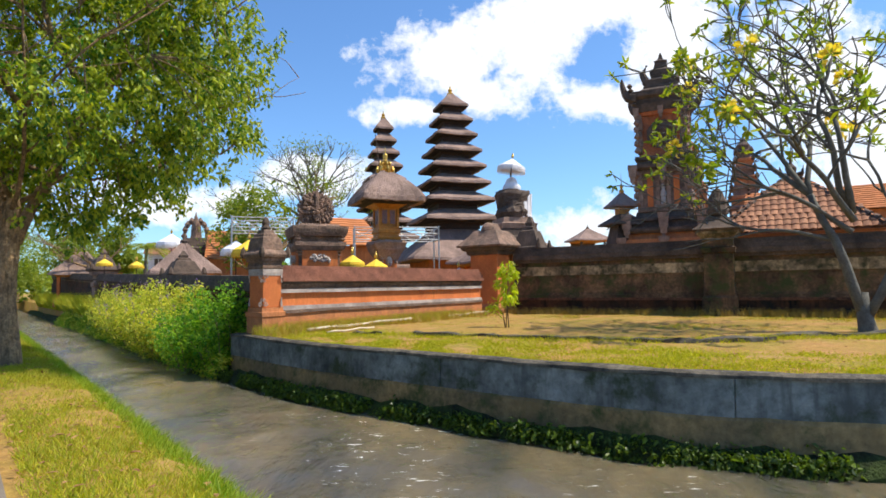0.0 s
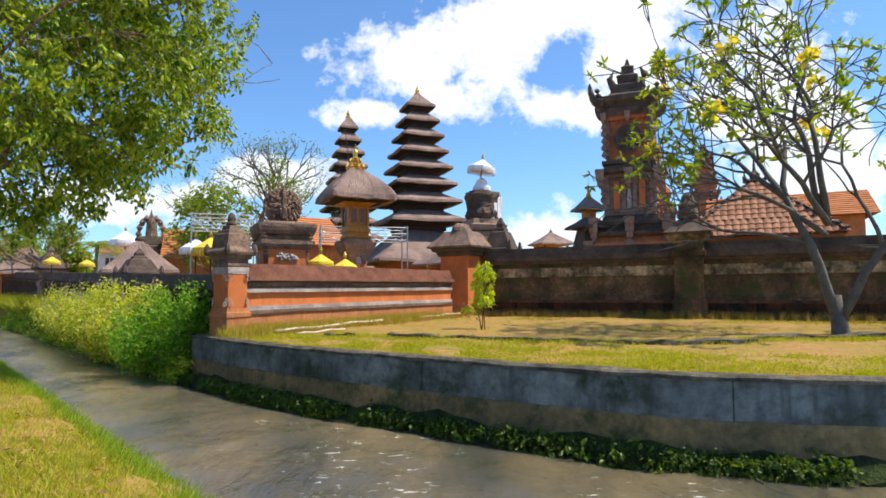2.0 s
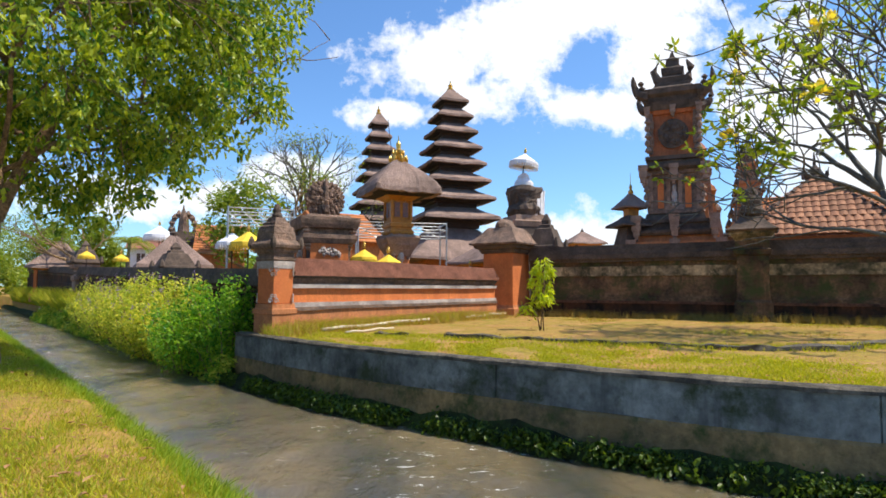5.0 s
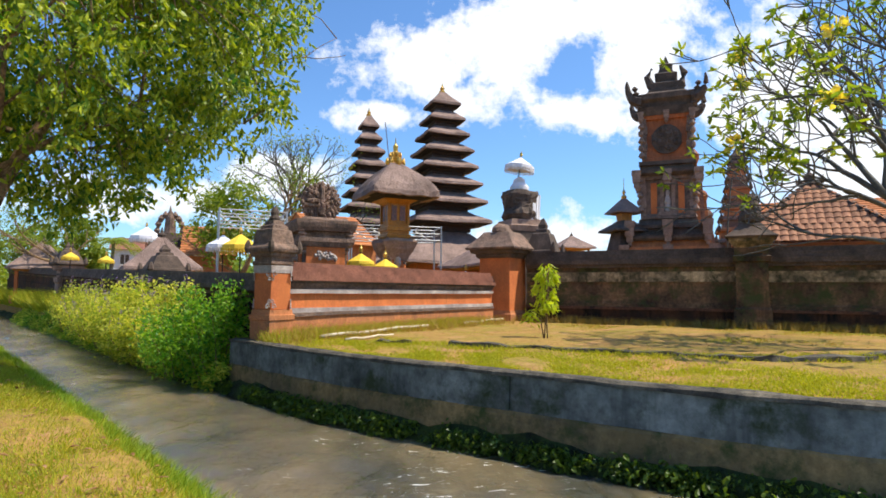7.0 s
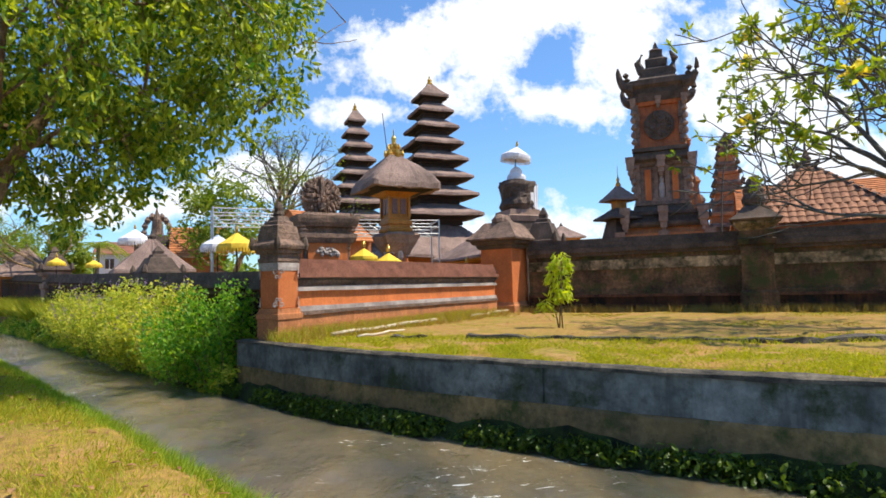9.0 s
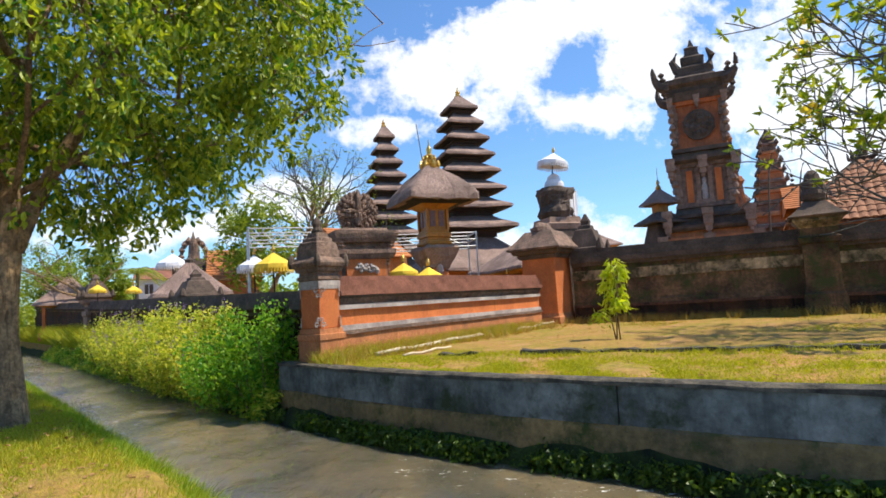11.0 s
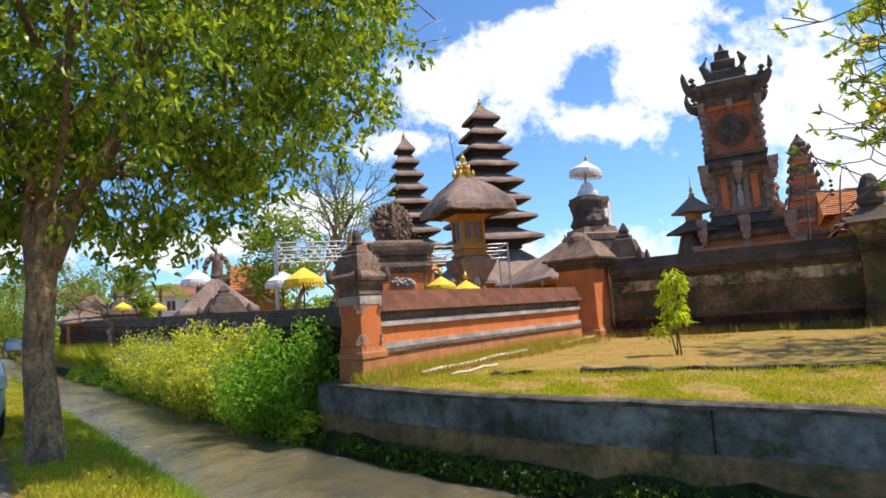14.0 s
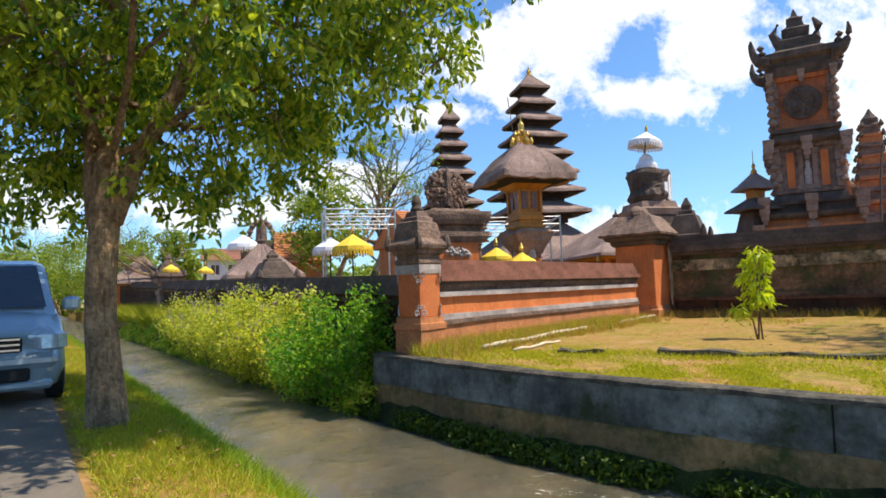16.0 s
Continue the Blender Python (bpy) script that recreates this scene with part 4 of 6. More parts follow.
        n.box((-0.3, 0, 5.55), (0.2, 0.2, 1.5)).box((0.3, 0, 5.55), (0.2, 0.2, 1.5)).box((0, 0, 6.35), (0.9, 0.26, 0.24)).box((0, 0, 4.85), (0.95, 0.3, 0.18)).box((0, 0.06, 5.55), (0.5, 0.05, 1.4))
        n.box((0, 0, 6.55), (0.6, 0.22, 0.2)).box((0, 0, 6.72), (0.3, 0.2, 0.16))
        o = part("niche", n, STONE, g, "grey stone niche", rough=0.02)
        o.matrix_local = rot @ Matrix.Translation((0, -off, 0))
        for sx in (-1, 1):
            o = part("side_panel", Shape().box((sx * 0.72, 0, 5.6), (0.32, 0.08, 1.5)), BRICK, g, "orange side panel")
            o.matrix_local = rot @ Matrix.Translation((0, -off, 0))
        m = Shape()
        disc = [(0.8 * math.cos(q * 0.3142) * (1 + 0.04 * (q % 2)), 8.5 + 0.72 * math.sin(q * 0.3142)) for q in range(20)]
        m.add([(x, y, z) for y in (0.02, -0.1) for x, z in disc], [tuple(range(20)), tuple(reversed(range(20, 40)))] + [(q, q + 20, (q + 1) % 20 + 20, (q + 1) % 20) for q in range(20)])
        for j in range(60):
            r, q = 0.66 * math.sqrt(random.random()), random.uniform(0, 6.28)
            s = random.uniform(0.06, 0.12)
            z = 8.5 + r * math.sin(q) * 0.9
            m.stack([(z - s, s * 0.5), (z, s), (z + s, s * 0.5)], q, (r * math.cos(q), random.uniform(-0.12, -0.06)), 6)
        o = part("medallion", m, STONE_DARK, g, "dark carved medallion", rough=0.03)
        o.matrix_local = rot @ Matrix.Translation((0, -off + 0.1, 0))
    fig = Shape().stack([(4.95, 0.16), (5.15, 0.17), (5.3, 0.14), (5.4, 0.18), (5.6, 0.14), (5.7, 0.08), (5.74, 0.1), (5.86, 0.11), (5.98, 0.05)], n=10)
    o = part("niche_statue", fig, STONE_LIGHT, g, "small pale stone statue")
    o.matrix_local = Matrix.Translation((0, -1.66, 0))
    # stepped wing going down at the back right
    for k in range(6):
        w = Shape().stack([(3.5, 0.75), (10.1 - k * 1.0, 0.62 - 0.03 * k), (10.3 - k * 1.0, 0.74 - 0.03 * k), (10.5 - k, 0.5), (10.9 - k, 0.2), (11.1 - k, 0.05)], aspect=1.4)
        o = part("stepped_wing", w, STONE_CARVED if k % 2 else BRICK_FADED, g, rough=0.06, cuts=2)
        o.matrix_local = Matrix.Translation((0.5 + 0.3 * k, 1.2 + 0.8 * k, 0))
    return g


gate_tower((11.25, 30.6), -0.42).scale = (0.86, 0.86, 1.0)


def stepped_tower(at, turn):
    g = thing("stepped_tower", "brown carved stone tower stepping up to a point", "temple tower", (*at, 0), turn)
    z, h = 0.0, 1.75
    part("base", Shape().stack([(0, 1.9), (3.2, 1.85), (3.25, 2.0), (3.6, 2.0)]), BRICK_FADED, g)
    z, h = 3.6, 1.8
    for k in range(9):
        dz = 0.74 - 0.025 * k
        part("tier", Shape().stack([(z, h * 0.92), (z + dz * 0.6, h * 0.9), (z + dz * 0.64, h * 1.06), (z + dz * 0.86, h * 1.04), (z + dz, h * 0.86)]), BRICK_FADED if k % 2 else STONE_CARVED, g, rough=0.04, cuts=2)
        for sx in (-1, 1):
            for sy in (-1, 1):
                part("ear", Shape().stack([(z + dz * 0.6, 0.1), (z + dz * 0.8, 0.2), (z + dz * 1.3, 0.03)], 0, (sx * h, sy * h), 6), STONE_DARK, g)
        z += dz
        h *= 0.87
    part("finial", Shape().stack([(z, h), (z + 0.3, h * 1.1), (z + 0.6, h * 0.5), (z + 0.9, 0.05)], n=8), STONE_DARK, g)
    return g


stepped_tower((20.0, 40.0), -0.42).scale = (0.8, 0.8, 1.06)


# ---- plants ----
def limb_paths(start, aim, length, r0, depth, spread, rng, up=0.25, kids=(2, 3), shrink=0.7):
    """Branches that fork on and on: returns (path, radii) pairs and the tips."""
    out, tips = [], []

    def grow(p, d, ln, r, k):
        pts, rad = [Vector(p)], [r]
        q = Vector(p)
        steps = 5
        for i in range(steps):
            d = (d + Vector((rng.gauss(0, 0.13), rng.gauss(0, 0.13), rng.gauss(0, 0.1) + up * 0.12))).normalized()
            q = q + d * ln / steps
            pts.append(q.copy())
            rad.append(r * (1 - 0.4 * (i + 1) / steps))
        out.append((pts, rad))
        if k == 0:
            tips.append((q.copy(), d.copy()))
            return
        for _ in range(rng.randint(*kids)):
            nd = (d + Vector((rng.gauss(0, spread), rng.gauss(0, spread), rng.gauss(0, spread * 0.7) + up * 0.3))).normalized()
            grow(q, nd, ln * shrink * rng.uniform(0.8, 1.2), r * 0.58, k - 1)
        if k >= 2:
            mid = pts[3]
            nd = (d + Vector((rng.gauss(0, spread * 1.4), rng.gauss(0, spread * 1.4), rng.gauss(0, spread)))).normalized()
            grow(mid, nd, ln * shrink * 0.9, r * 0.45, k - 2)

    grow(Vector(start), Vector(aim).normalized(), length, r0, depth)
    return out, tips


def clump(shape, c, radius, count, size, rng, droop=0.5, ratio=0.36):
    """Leaves round a point, hanging a little."""
    for _ in range(count):
        v = Vector((rng.gauss(0, 1), rng.gauss(0, 1), rng.gauss(0, 1))).normalized() * radius * rng.random() ** 0.5
        d = Vector((rng.gauss(0, 1), rng.gauss(0, 1), rng.gauss(0, 0.6) - droop)).normalized()
        s = size * rng.uniform(0.7, 1.3)
        shape.leaf(Vector(c) + v, d, s, s * ratio)


def big_tree(at):
    rng = random.Random(4)
    t = thing("tree", "large leafy roadside tree with a forked grey-brown trunk", "tree", (*at, 0))
    s = Shape()
    path = [(0.05, -0.03, -0.2), (0.03, 0, 0.06), (0.0, 0, 0.5), (-0.04, 0.01, 0.9), (-0.04, 0.02, 1.3), (-0.03, 0.03, 1.7), (-0.02, 0.03, 2.0), (0.0, 0.03, 2.3), (0.02, 0.04, 2.6)]
    s.tube(path, [0.24, 0.165, 0.135, 0.126, 0.122, 0.12, 0.125, 0.095, 0.05], 18)
    part("trunk", s, BARK, t, smooth=True, rough=0.012)
    limbs, crown = Shape(), Shape()
    mains = []
    for st, aim, ln, r in (((0.05, 0.03, 1.75), (0.26, 0.12, 1.0), 2.2, 0.095), ((-0.08, 0.03, 1.7), (-0.2, 0.05, 1.0), 2.2, 0.09), ((0.0, 0.03, 2.3), (0.75, 0.4, 0.8), 1.9, 0.035), ((0, 0, 2.4), (0.1, -0.7, 0.9), 1.8, 0.035), ((0, 0, 2.2), (0.9, -0.2, 0.75), 1.9, 0.035), ((-0.1, 0, 2.4), (-0.7, 0.6, 0.8), 1.8, 0.035)):
        paths, tips = limb_paths(st, aim, ln, r, 3, 0.5, rng, 0.2)
        for p, rad in paths:
            limbs.tube(p, rad, 6)
            mains.extend(p[2:])
    for _ in range(3300):
        d = Vector((rng.gauss(0, 1), rng.gauss(0, 1), rng.gauss(0, 1))).normalized()
        r = rng.uniform(0.2, 1.0) ** 0.5
        c = Vector((0.35 + d.x * 3.25 * r, 0.25 + d.y * 3.15 * r, 4.65 + d.z * 2.85 * r))
        c += noise.noise_vector(c * 0.9) * 0.55
        if noise.noise(c * 0.8 + Vector((5, 1, 2))) < -0.14 or noise.noise(c * 1.9) < (-0.06 if c.x < 1.0 else 0.02) or (d.z < -0.1 and c.z < 1.6 + 0.6 * rng.random()):
            continue
        near = min(mains, key=lambda q: (q - c).length)
        mid = (near + c) / 2 + Vector((0, 0, 0.08))
        limbs.tube([near, mid, c], [0.009, 0.006, 0.003], 4)
        for k in range(3):
            e = c + Vector((rng.gauss(0, 0.2), rng.gauss(0, 0.2), rng.gauss(-0.05, 0.18)))
            clump(crown, e, 0.15, 20, 0.1, rng, 1.25, 0.4)
    part("branchwork", limbs, BARK, t, smooth=True)
    tagged(part("crown", crown, LEAF, t, "dense glossy green leaves"), kind="stuff")
    return t


big_tree(plan(10.5, 0.54)).scale = (1.03, 1.03, 1.02)


def frangipani(at):
    rng = random.Random(11)
    t = thing("frangipani_tree", "frangipani tree with bare grey branches and yellow blossoms", "tree", (*at, LAWN - 0.05))
    s, tips = Shape(), []
    s.tube([(0.05, 0, -0.15), (0, 0, 0.05), (-0.04, 0, 0.3), (-0.02, 0, 0.55)], [0.2, 0.115, 0.085, 0.045], 12)
    part("trunk", s, BARK_GREY, t, smooth=True)
    limbs = Shape()
    for st, aim, ln, r, dep in (((-0.04, 0, 0.24), (-0.12, 0.1, 1), 1.75, 0.075, 5), ((-0.03, 0, 0.18), (0.4, -0.1, 1), 1.85, 0.07, 5), ((-0.1, 0.0, 1.5), (-0.75, -0.25, 0.95), 1.15, 0.05, 4), ((-0.1, 0.05, 1.7), (-0.7, 0.15, 1.0), 1.3, 0.05, 4), ((-0.08, 0.05, 1.6), (-0.25, -0.3, 1.0), 1.3, 0.05, 4), ((-0.1, 0.05, 1.35), (-0.85, 0.2, 0.95), 1.05, 0.04, 4)):
        paths, tp = limb_paths(st, aim, ln, r, dep, 0.5, rng, 0.12, (2, 3), 0.74)
        for p, rad in paths:
            limbs.tube(p, [max(0.008, q) for q in rad], 6)
        tips += tp
    part("branchwork", limbs, BARK_GREY, t, "bare forking branches", smooth=True)
    leaves, flowers = Shape(), Shape()
    for p, d in tips:
        if rng.random() < 0.12 or p.z < 1.95:
            continue
        for _ in range(rng.randint(4, 8)):
            v = (d * 0.4 + Vector((rng.gauss(0, 1), rng.gauss(0, 1), rng.gauss(0, 0.7)))).normalized()
            leaves.leaf(p, v, rng.uniform(0.1, 0.18), rng.uniform(0.04, 0.06))
        if rng.random() < 0.035:
            for _ in range(16):
                v = Vector((rng.gauss(0, 1), rng.gauss(0, 1), rng.gauss(0.3, 0.8))).normalized()
                flowers.leaf(p + v * 0.06, v, 0.11, 0.09)
    tagged(part("leaves", leaves, LEAF_FRANGI, t, "yellow-green leaf rosettes"), kind="stuff")
    tagged(part("blossoms", flowers, PETAL_YELLOW, t, "yellow blossom clusters"), kind="stuff")
    return t


frangipani((7.95, 11.3)).scale = (1.4, 1.4, 1.44)


def sapling(at):
    rng = random.Random(5)
    t = thing("sapling", "young sapling with drooping bright lime leaves on the lawn", "tree", (*at, LAWN))
    s = Shape()
    stems = [[(0, 0, -0.05), (0.03, 0.0, 0.4), (0.08, 0, 0.9), (0.1, 0.0, 1.45)], [(0.0, 0, -0.05), (-0.06, 0.02, 0.35), (-0.2, 0.02, 0.55)], [(0.07, 0, -0.05), (0.05, 0, 0.4), (0.1, 0.05, 0.8)]]
    for p in stems:
        s.tube(p, [0.016, 0.013, 0.01, 0.006][:len(p)], 6)
    lv = Shape()
    for _ in range(36):
        z = rng.uniform(0.6, 1.5)
        w = 0.26 * (1 - abs(z - 1.0) / 0.8) + 0.03
        a = rng.uniform(0, 6.28)
        r = w * rng.uniform(0.3, 1)
        c = Vector((0.08 + math.cos(a) * r, math.sin(a) * r, z))
        s.tube([(0.07, 0, max(0.5, z - 0.12)), tuple(c)], [0.005, 0.003], 4)
        for _ in range(13):
            b = a + rng.gauss(0, 1.0)
            lv.leaf(c + Vector((rng.gauss(0, 0.03), rng.gauss(0, 0.03), rng.gauss(0, 0.03))), (math.cos(b) * 0.6, math.sin(b) * 0.6, -0.75 + rng.gauss(0, 0.35)), rng.uniform(0.11, 0.2), rng.uniform(0.03, 0.05))
    for _ in range(60):
        a = rng.uniform(0, 6.28)
        lv.leaf((-0.24 + rng.gauss(0, 0.08), rng.gauss(0, 0.08), 0.5 + rng.gauss(0, 0.07)), (math.cos(a), math.sin(a), -0.7), 0.14, 0.04)
    part("stalk", s, BARK, t, smooth=True)
    tagged(part("leaves", lv, LEAF_LIME, t, "bright lime leaves"), kind="stuff")
    return t


sapling((1.3, 13.3))


def shrub(at, size, height, seed, label, leaf, flowers=0, count=1400):
    rng = random.Random(seed)
    t = thing("shrub", label, "shrub", (*at, -0.75), 0, "shrubs on the canal bank")
    st, lv, fl = Shape(), Shape(), Shape()
    for k in range(34):
        a, r = rng.uniform(0, 6.28), size * rng.random() ** 0.5
        top = Vector((math.cos(a) * r * 1.1, math.sin(a) * r * 1.1, height * rng.uniform(0.5, 1.15) * (1 - 0.35 * (r / size) ** 2)))
        foot = Vector((math.cos(a) * r * 0.6, math.sin(a) * r * 0.6, -0.1))
        mid = (foot + top) / 2 + Vector((rng.gauss(0, 0.06), rng.gauss(0, 0.06), 0.05))
        st.tube([foot, mid, top], [0.012, 0.008, 0.004], 4)
        n = count // 34
        for _ in range(n):
            q = rng.random() ** 0.75
            p = foot.lerp(top, q) + Vector((rng.gauss(0, 0.12), rng.gauss(0, 0.12), rng.gauss(0, 0.07)))
            d = Vector((rng.gauss(0, 1), rng.gauss(0, 1), rng.gauss(0.2, 0.8)))
            ln = rng.uniform(0.05, 0.12)
            lv.leaf(p, d, ln, ln * 0.55)
        if rng.random() < flowers:
            for _ in range(14):
                d = Vector((rng.gauss(0, 1), rng.gauss(0, 1), rng.gauss(0.5, 0.8))).normalized()
                fl.leaf(top + d * 0.03 + Vector((0, 0, rng.uniform(-0.05, 0.16))), d, 0.035, 0.03)
    part("stalk", st, BARK, t)
    tagged(part("leaves", lv, leaf, t), kind="stuff")
    if fl.f:
        tagged(part("flower_spray", fl, PETAL_PURPLE, t, "small purple flowers"), kind="stuff")
    return t


rng = random.Random(8)
for k in range(13):
    u = 14.3 + k * 1.25
    deep = k in (0, 1)
    shrub(plan(u + rng.uniform(-.3, .3), 4.85 + rng.uniform(-.25, .2) + 0.02 * k), 1.0 + rng.uniform(-.1, .15), (1.75 if k < 2 else 1.85) + rng.uniform(-.12, .12), 20 + k, "dense broad-leaved green shrub at the wall corner" if deep else "flowering shrub with pale green leaves and purple blooms", LEAF_DEEP if deep else LEAF_BUSH, 0 if deep else 0.55, 6800 if k < 7 else 3400)
shrub((-3.55, 12.75), 0.34, 0.75, 51, "small bright weed bush at the pillar foot", LEAF_LIME, 0, 500)


def tufts(name, spots, mat, label, height, seed, lean=0.35, wide=0.012):
    rng = random.Random(seed)
    s = Shape()
    for x, y, z in spots:
        for _ in range(3):
            d = Vector((rng.gauss(0, lean), rng.gauss(0, lean), 1)).normalized()
            h = height * rng.uniform(0.5, 1.35)
            p = Vector((x + rng.gauss(0, 0.02), y + rng.gauss(0, 0.02), z - 0.02))
            side = d.cross(Vector((rng.gauss(0, 1), rng.gauss(0, 1), 0.1))).normalized() * wide
            s.add([p - side, p + side, p + d * h + Vector((d.x, d.y, -0.2)) * h * 0.35], [(0, 1, 2)])
    return tagged(part(name, s, mat), label, "grass", kind="stuff")


GRASS_MOSS = leaf_material("mossy_grass_blade", (0.24, 0.26, 0.006), (0.5, 0.46, 0.02), 0.4, 0.7)
GRASS_EDGE = leaf_material("lush_grass_blade", (0.14, 0.26, 0.01), (0.32, 0.38, 0.02), 0.45, 0.6)


def bank_height(n):
    pts = [(0.28, -0.01), (0.4, 0.02), (0.65, 0.03), (0.9, 0.0), (1.12, -0.06), (1.33, -0.16), (1.45, -0.5)]
    for (a, x), (b, y) in zip(pts, pts[1:]):
        if a <= n <= b:
            return x + (y - x) * (n - a) / (b - a)
    return -0.2


def bank_spots(count, seed, lo, hi, edge=False):
    rng, out = random.Random(seed), []
    while len(out) < count:
        u, n = -6 + 36 * rng.random() ** 1.15, rng.uniform(lo, hi)
        x, y = plan(u, n)
        if not edge and noise.noise(Vector((x * 1.1, y * 1.1, 4))) < rng.uniform(-0.95, 0.1):
            continue
        out.append((x, y, bank_height(n)))
    return out


tufts("bank_grass", bank_spots(60000, 1, 0.34, 1.38, True), GRASS, "short green roadside grass", 0.065, 1, 0.45, 0.005)
tufts("bank_grass_dry", bank_spots(22000, 2, 0.36, 1.3), GRASS_DRY, "short straw-coloured grass", 0.05, 2, 0.7, 0.005)
tufts("bank_edge_grass", bank_spots(17000, 3, 1.14, 1.44, True), GRASS_EDGE, "longer green grass over the canal edge", 0.11, 3, 0.5, 0.005)


def lawn_spots(count, seed, test):
    rng, out = random.Random(seed), []
    while len(out) < count:
        x, y = rng.uniform(-4.5, 13), rng.uniform(4.5, 21)
        u, n = Vector((x, y)).dot(AL), Vector((x, y)).dot(AC)
        gap = n - far_edge(max(-14, min(60, u)))
        if gap < 0.1:
            continue
        d1 = (OW_B - OW_A).normalized()
        if (Vector((x, y)) - OW_A).dot(Vector((d1.y, -d1.x))) < 0.12:
            continue
        d2 = (DW_B - DW_A).normalized()
        if (Vector((x, y)) - DW_A).dot(Vector((d2.y, -d2.x))) < 0.2:
            continue
        if test(x, y, rng):
            drop = 0.03 + 0.04 * gap / 0.6 if gap < 0.6 else min(LAWN, 0.07 + 0.03 * (gap - 0.6))
            out.append((x, y, drop + 0.04 * noise.noise(Vector((x * 0.6, y * 0.6, 3)))))
    return out


def near_orange(x, y):
    d1 = (OW_B - OW_A).normalized()
    return (Vector((x, y)) - OW_A).dot(Vector((d1.y, -d1.x)))


def near_old(x, y):
    d2 = (DW_B - DW_A).normalized()
    return (Vector((x, y)) - DW_A).dot(Vector((d2.y, -d2.x)))


tufts("lawn_grass", lawn_spots(8000, 4, lambda x, y, r: noise.noise(Vector((x * 0.7, y * 0.7, 1))) > r.uniform(-0.35, 0.3)), GRASS, "sparse low green lawn grass", 0.035, 4, 0.6, 0.008)
tufts("lawn_grass_dry", lawn_spots(17000, 5, lambda x, y, r: True), GRASS_DRY, "dry straw lawn grass", 0.03, 5, 0.6, 0.007)
tufts("lawn_front_grass", lawn_spots(36000, 21, lambda x, y, r: Vector((x, y)).dot(AC) - far_edge(max(-14, min(60, Vector((x, y)).dot(AL)))) < 2.6 * r.random() ** 0.7 and noise.noise(Vector((x * 1.5, y * 1.5, 5))) > r.uniform(-0.5, 0.2)), GRASS_MOSS, "low mossy yellow-green grass in uneven mounds", 0.055, 21, 0.7, 0.009)
tufts("weeds", lawn_spots(2400, 6, lambda x, y, r: near_orange(x, y) < 1.1 * r.random() ** 1.5 and y < 18.5), GRASS, "tall green weeds along the orange wall", 0.26, 6, 0.35, 0.006)
tufts("wall_foot_weeds", lawn_spots(2200, 17, lambda x, y, r: near_orange(x, y) < 1.3 * r.random() ** 1.5 and y < 19), GRASS_DRY, "tall straw-coloured weeds along the orange wall", 0.28, 17, 0.35, 0.006)
tufts("dry_weeds", lawn_spots(1800, 7, lambda x, y, r: near_old(x, y) < 0.9 * r.random()), GRASS_DRY, "dry weeds at the foot of the old wall", 0.24, 7, 0.25, 0.008)


tufts("edging_weeds", lawn_spots(2600, 23, lambda x, y, r: abs(y - (11.35 - 0.55 * x if x < 2.3 else 10.1)) < 0.5 * r.random() and -2 < x < 9), GRASS_MOSS, "green tufts growing over the lawn edging", 0.1, 23, 0.5, 0.008)


def litter():
    rng = random.Random(14)
    s = Shape()
    for x, y, z in bank_spots(560, 15, 0.25, 1.25, True):
        s.leaf((x, y, z + 0.03), Vector((rng.gauss(0, 1), rng.gauss(0, 1), 0.05)), rng.uniform(0.04, 0.09), rng.uniform(0.02, 0.04), Vector((0, 0, 1)))
    for x, y, z in lawn_spots(500, 16, lambda x, y, r: True):
        s.leaf((x, y, z + 0.04), Vector((rng.gauss(0, 1), rng.gauss(0, 1), 0.1)), rng.uniform(0.04, 0.09), rng.uniform(0.02, 0.04), Vector((0, 0, 1)))
    tagged(part("fallen_leaves", s, LITTER), "dry brown fallen leaves on the grass", "leaves", kind="stuff")


LITTER = leaf_material("dead_leaf", (0.2, 0.09, 0.03), (0.36, 0.2, 0.08), 0.1, 0.8)
litter()


LEAF_LEDGE = leaf_material("wet_ledge_leaf", (0.016, 0.045, 0.006), (0.14, 0.21, 0.016), 0.4)


def ledge_plants():
    rng = random.Random(9)
    s = Shape()
    for _ in range(3600):
        u = rng.uniform(-9, 13.6)
        n = far_edge(u) - rng.uniform(0.03, 0.26)
        c = Vector((*plan(u, n), -0.86 + rng.uniform(-0.1, 0.1)))
        if noise.noise(c * 1.2) < rng.uniform(-0.4, 0.1):
            continue
        clump(s, c, rng.uniform(0.05, 0.16), rng.randint(10, 22), rng.choice((0.045, 0.06, 0.09)), rng, 0.8, 0.5)
    tagged(part("ledge_plants", s, LEAF_LEDGE), "low green plants and ferns along the wet wall foot", "plants", kind="stuff")
    s, bright = Shape(), Shape()
    for _ in range(900):
        u = rng.uniform(13.4, 44)
        drop = rng.random()
        c = Vector((*plan(u, far_edge(u) - 0.42 + 0.6 * drop), -0.9 + 0.75 * drop + rng.uniform(-0.1, 0.1)))
        c += noise.noise_vector(c * 0.8) * 0.2
        clump(bright if rng.random() < 0.5 else s, c, rng.uniform(0.14, 0.28), 24, 0.1, rng, 0.5, 0.45)
    tagged(part("bank_plants", s, LEAF_DEEP), "dark green plants hanging over the far canal bank", "plants", kind="stuff")
    tagged(part("bank_plants_light", bright, LEAF_BUSH), "pale green plants hanging over the far canal bank", "plants", kind="stuff")


ledge_plants()
spots, rg = [], random.Random(3)
for _ in range(11000):
    u = rg.uniform(23, 62)
    spots.append((*plan(u, far_edge(u) + rg.uniform(0.1, 1.9)), -0.2))
tufts("far_bank_grass", spots, GRASS, "tall yellow-green weeds on the far bank below the low wall", 1.05, 12, 0.28, 0.022)


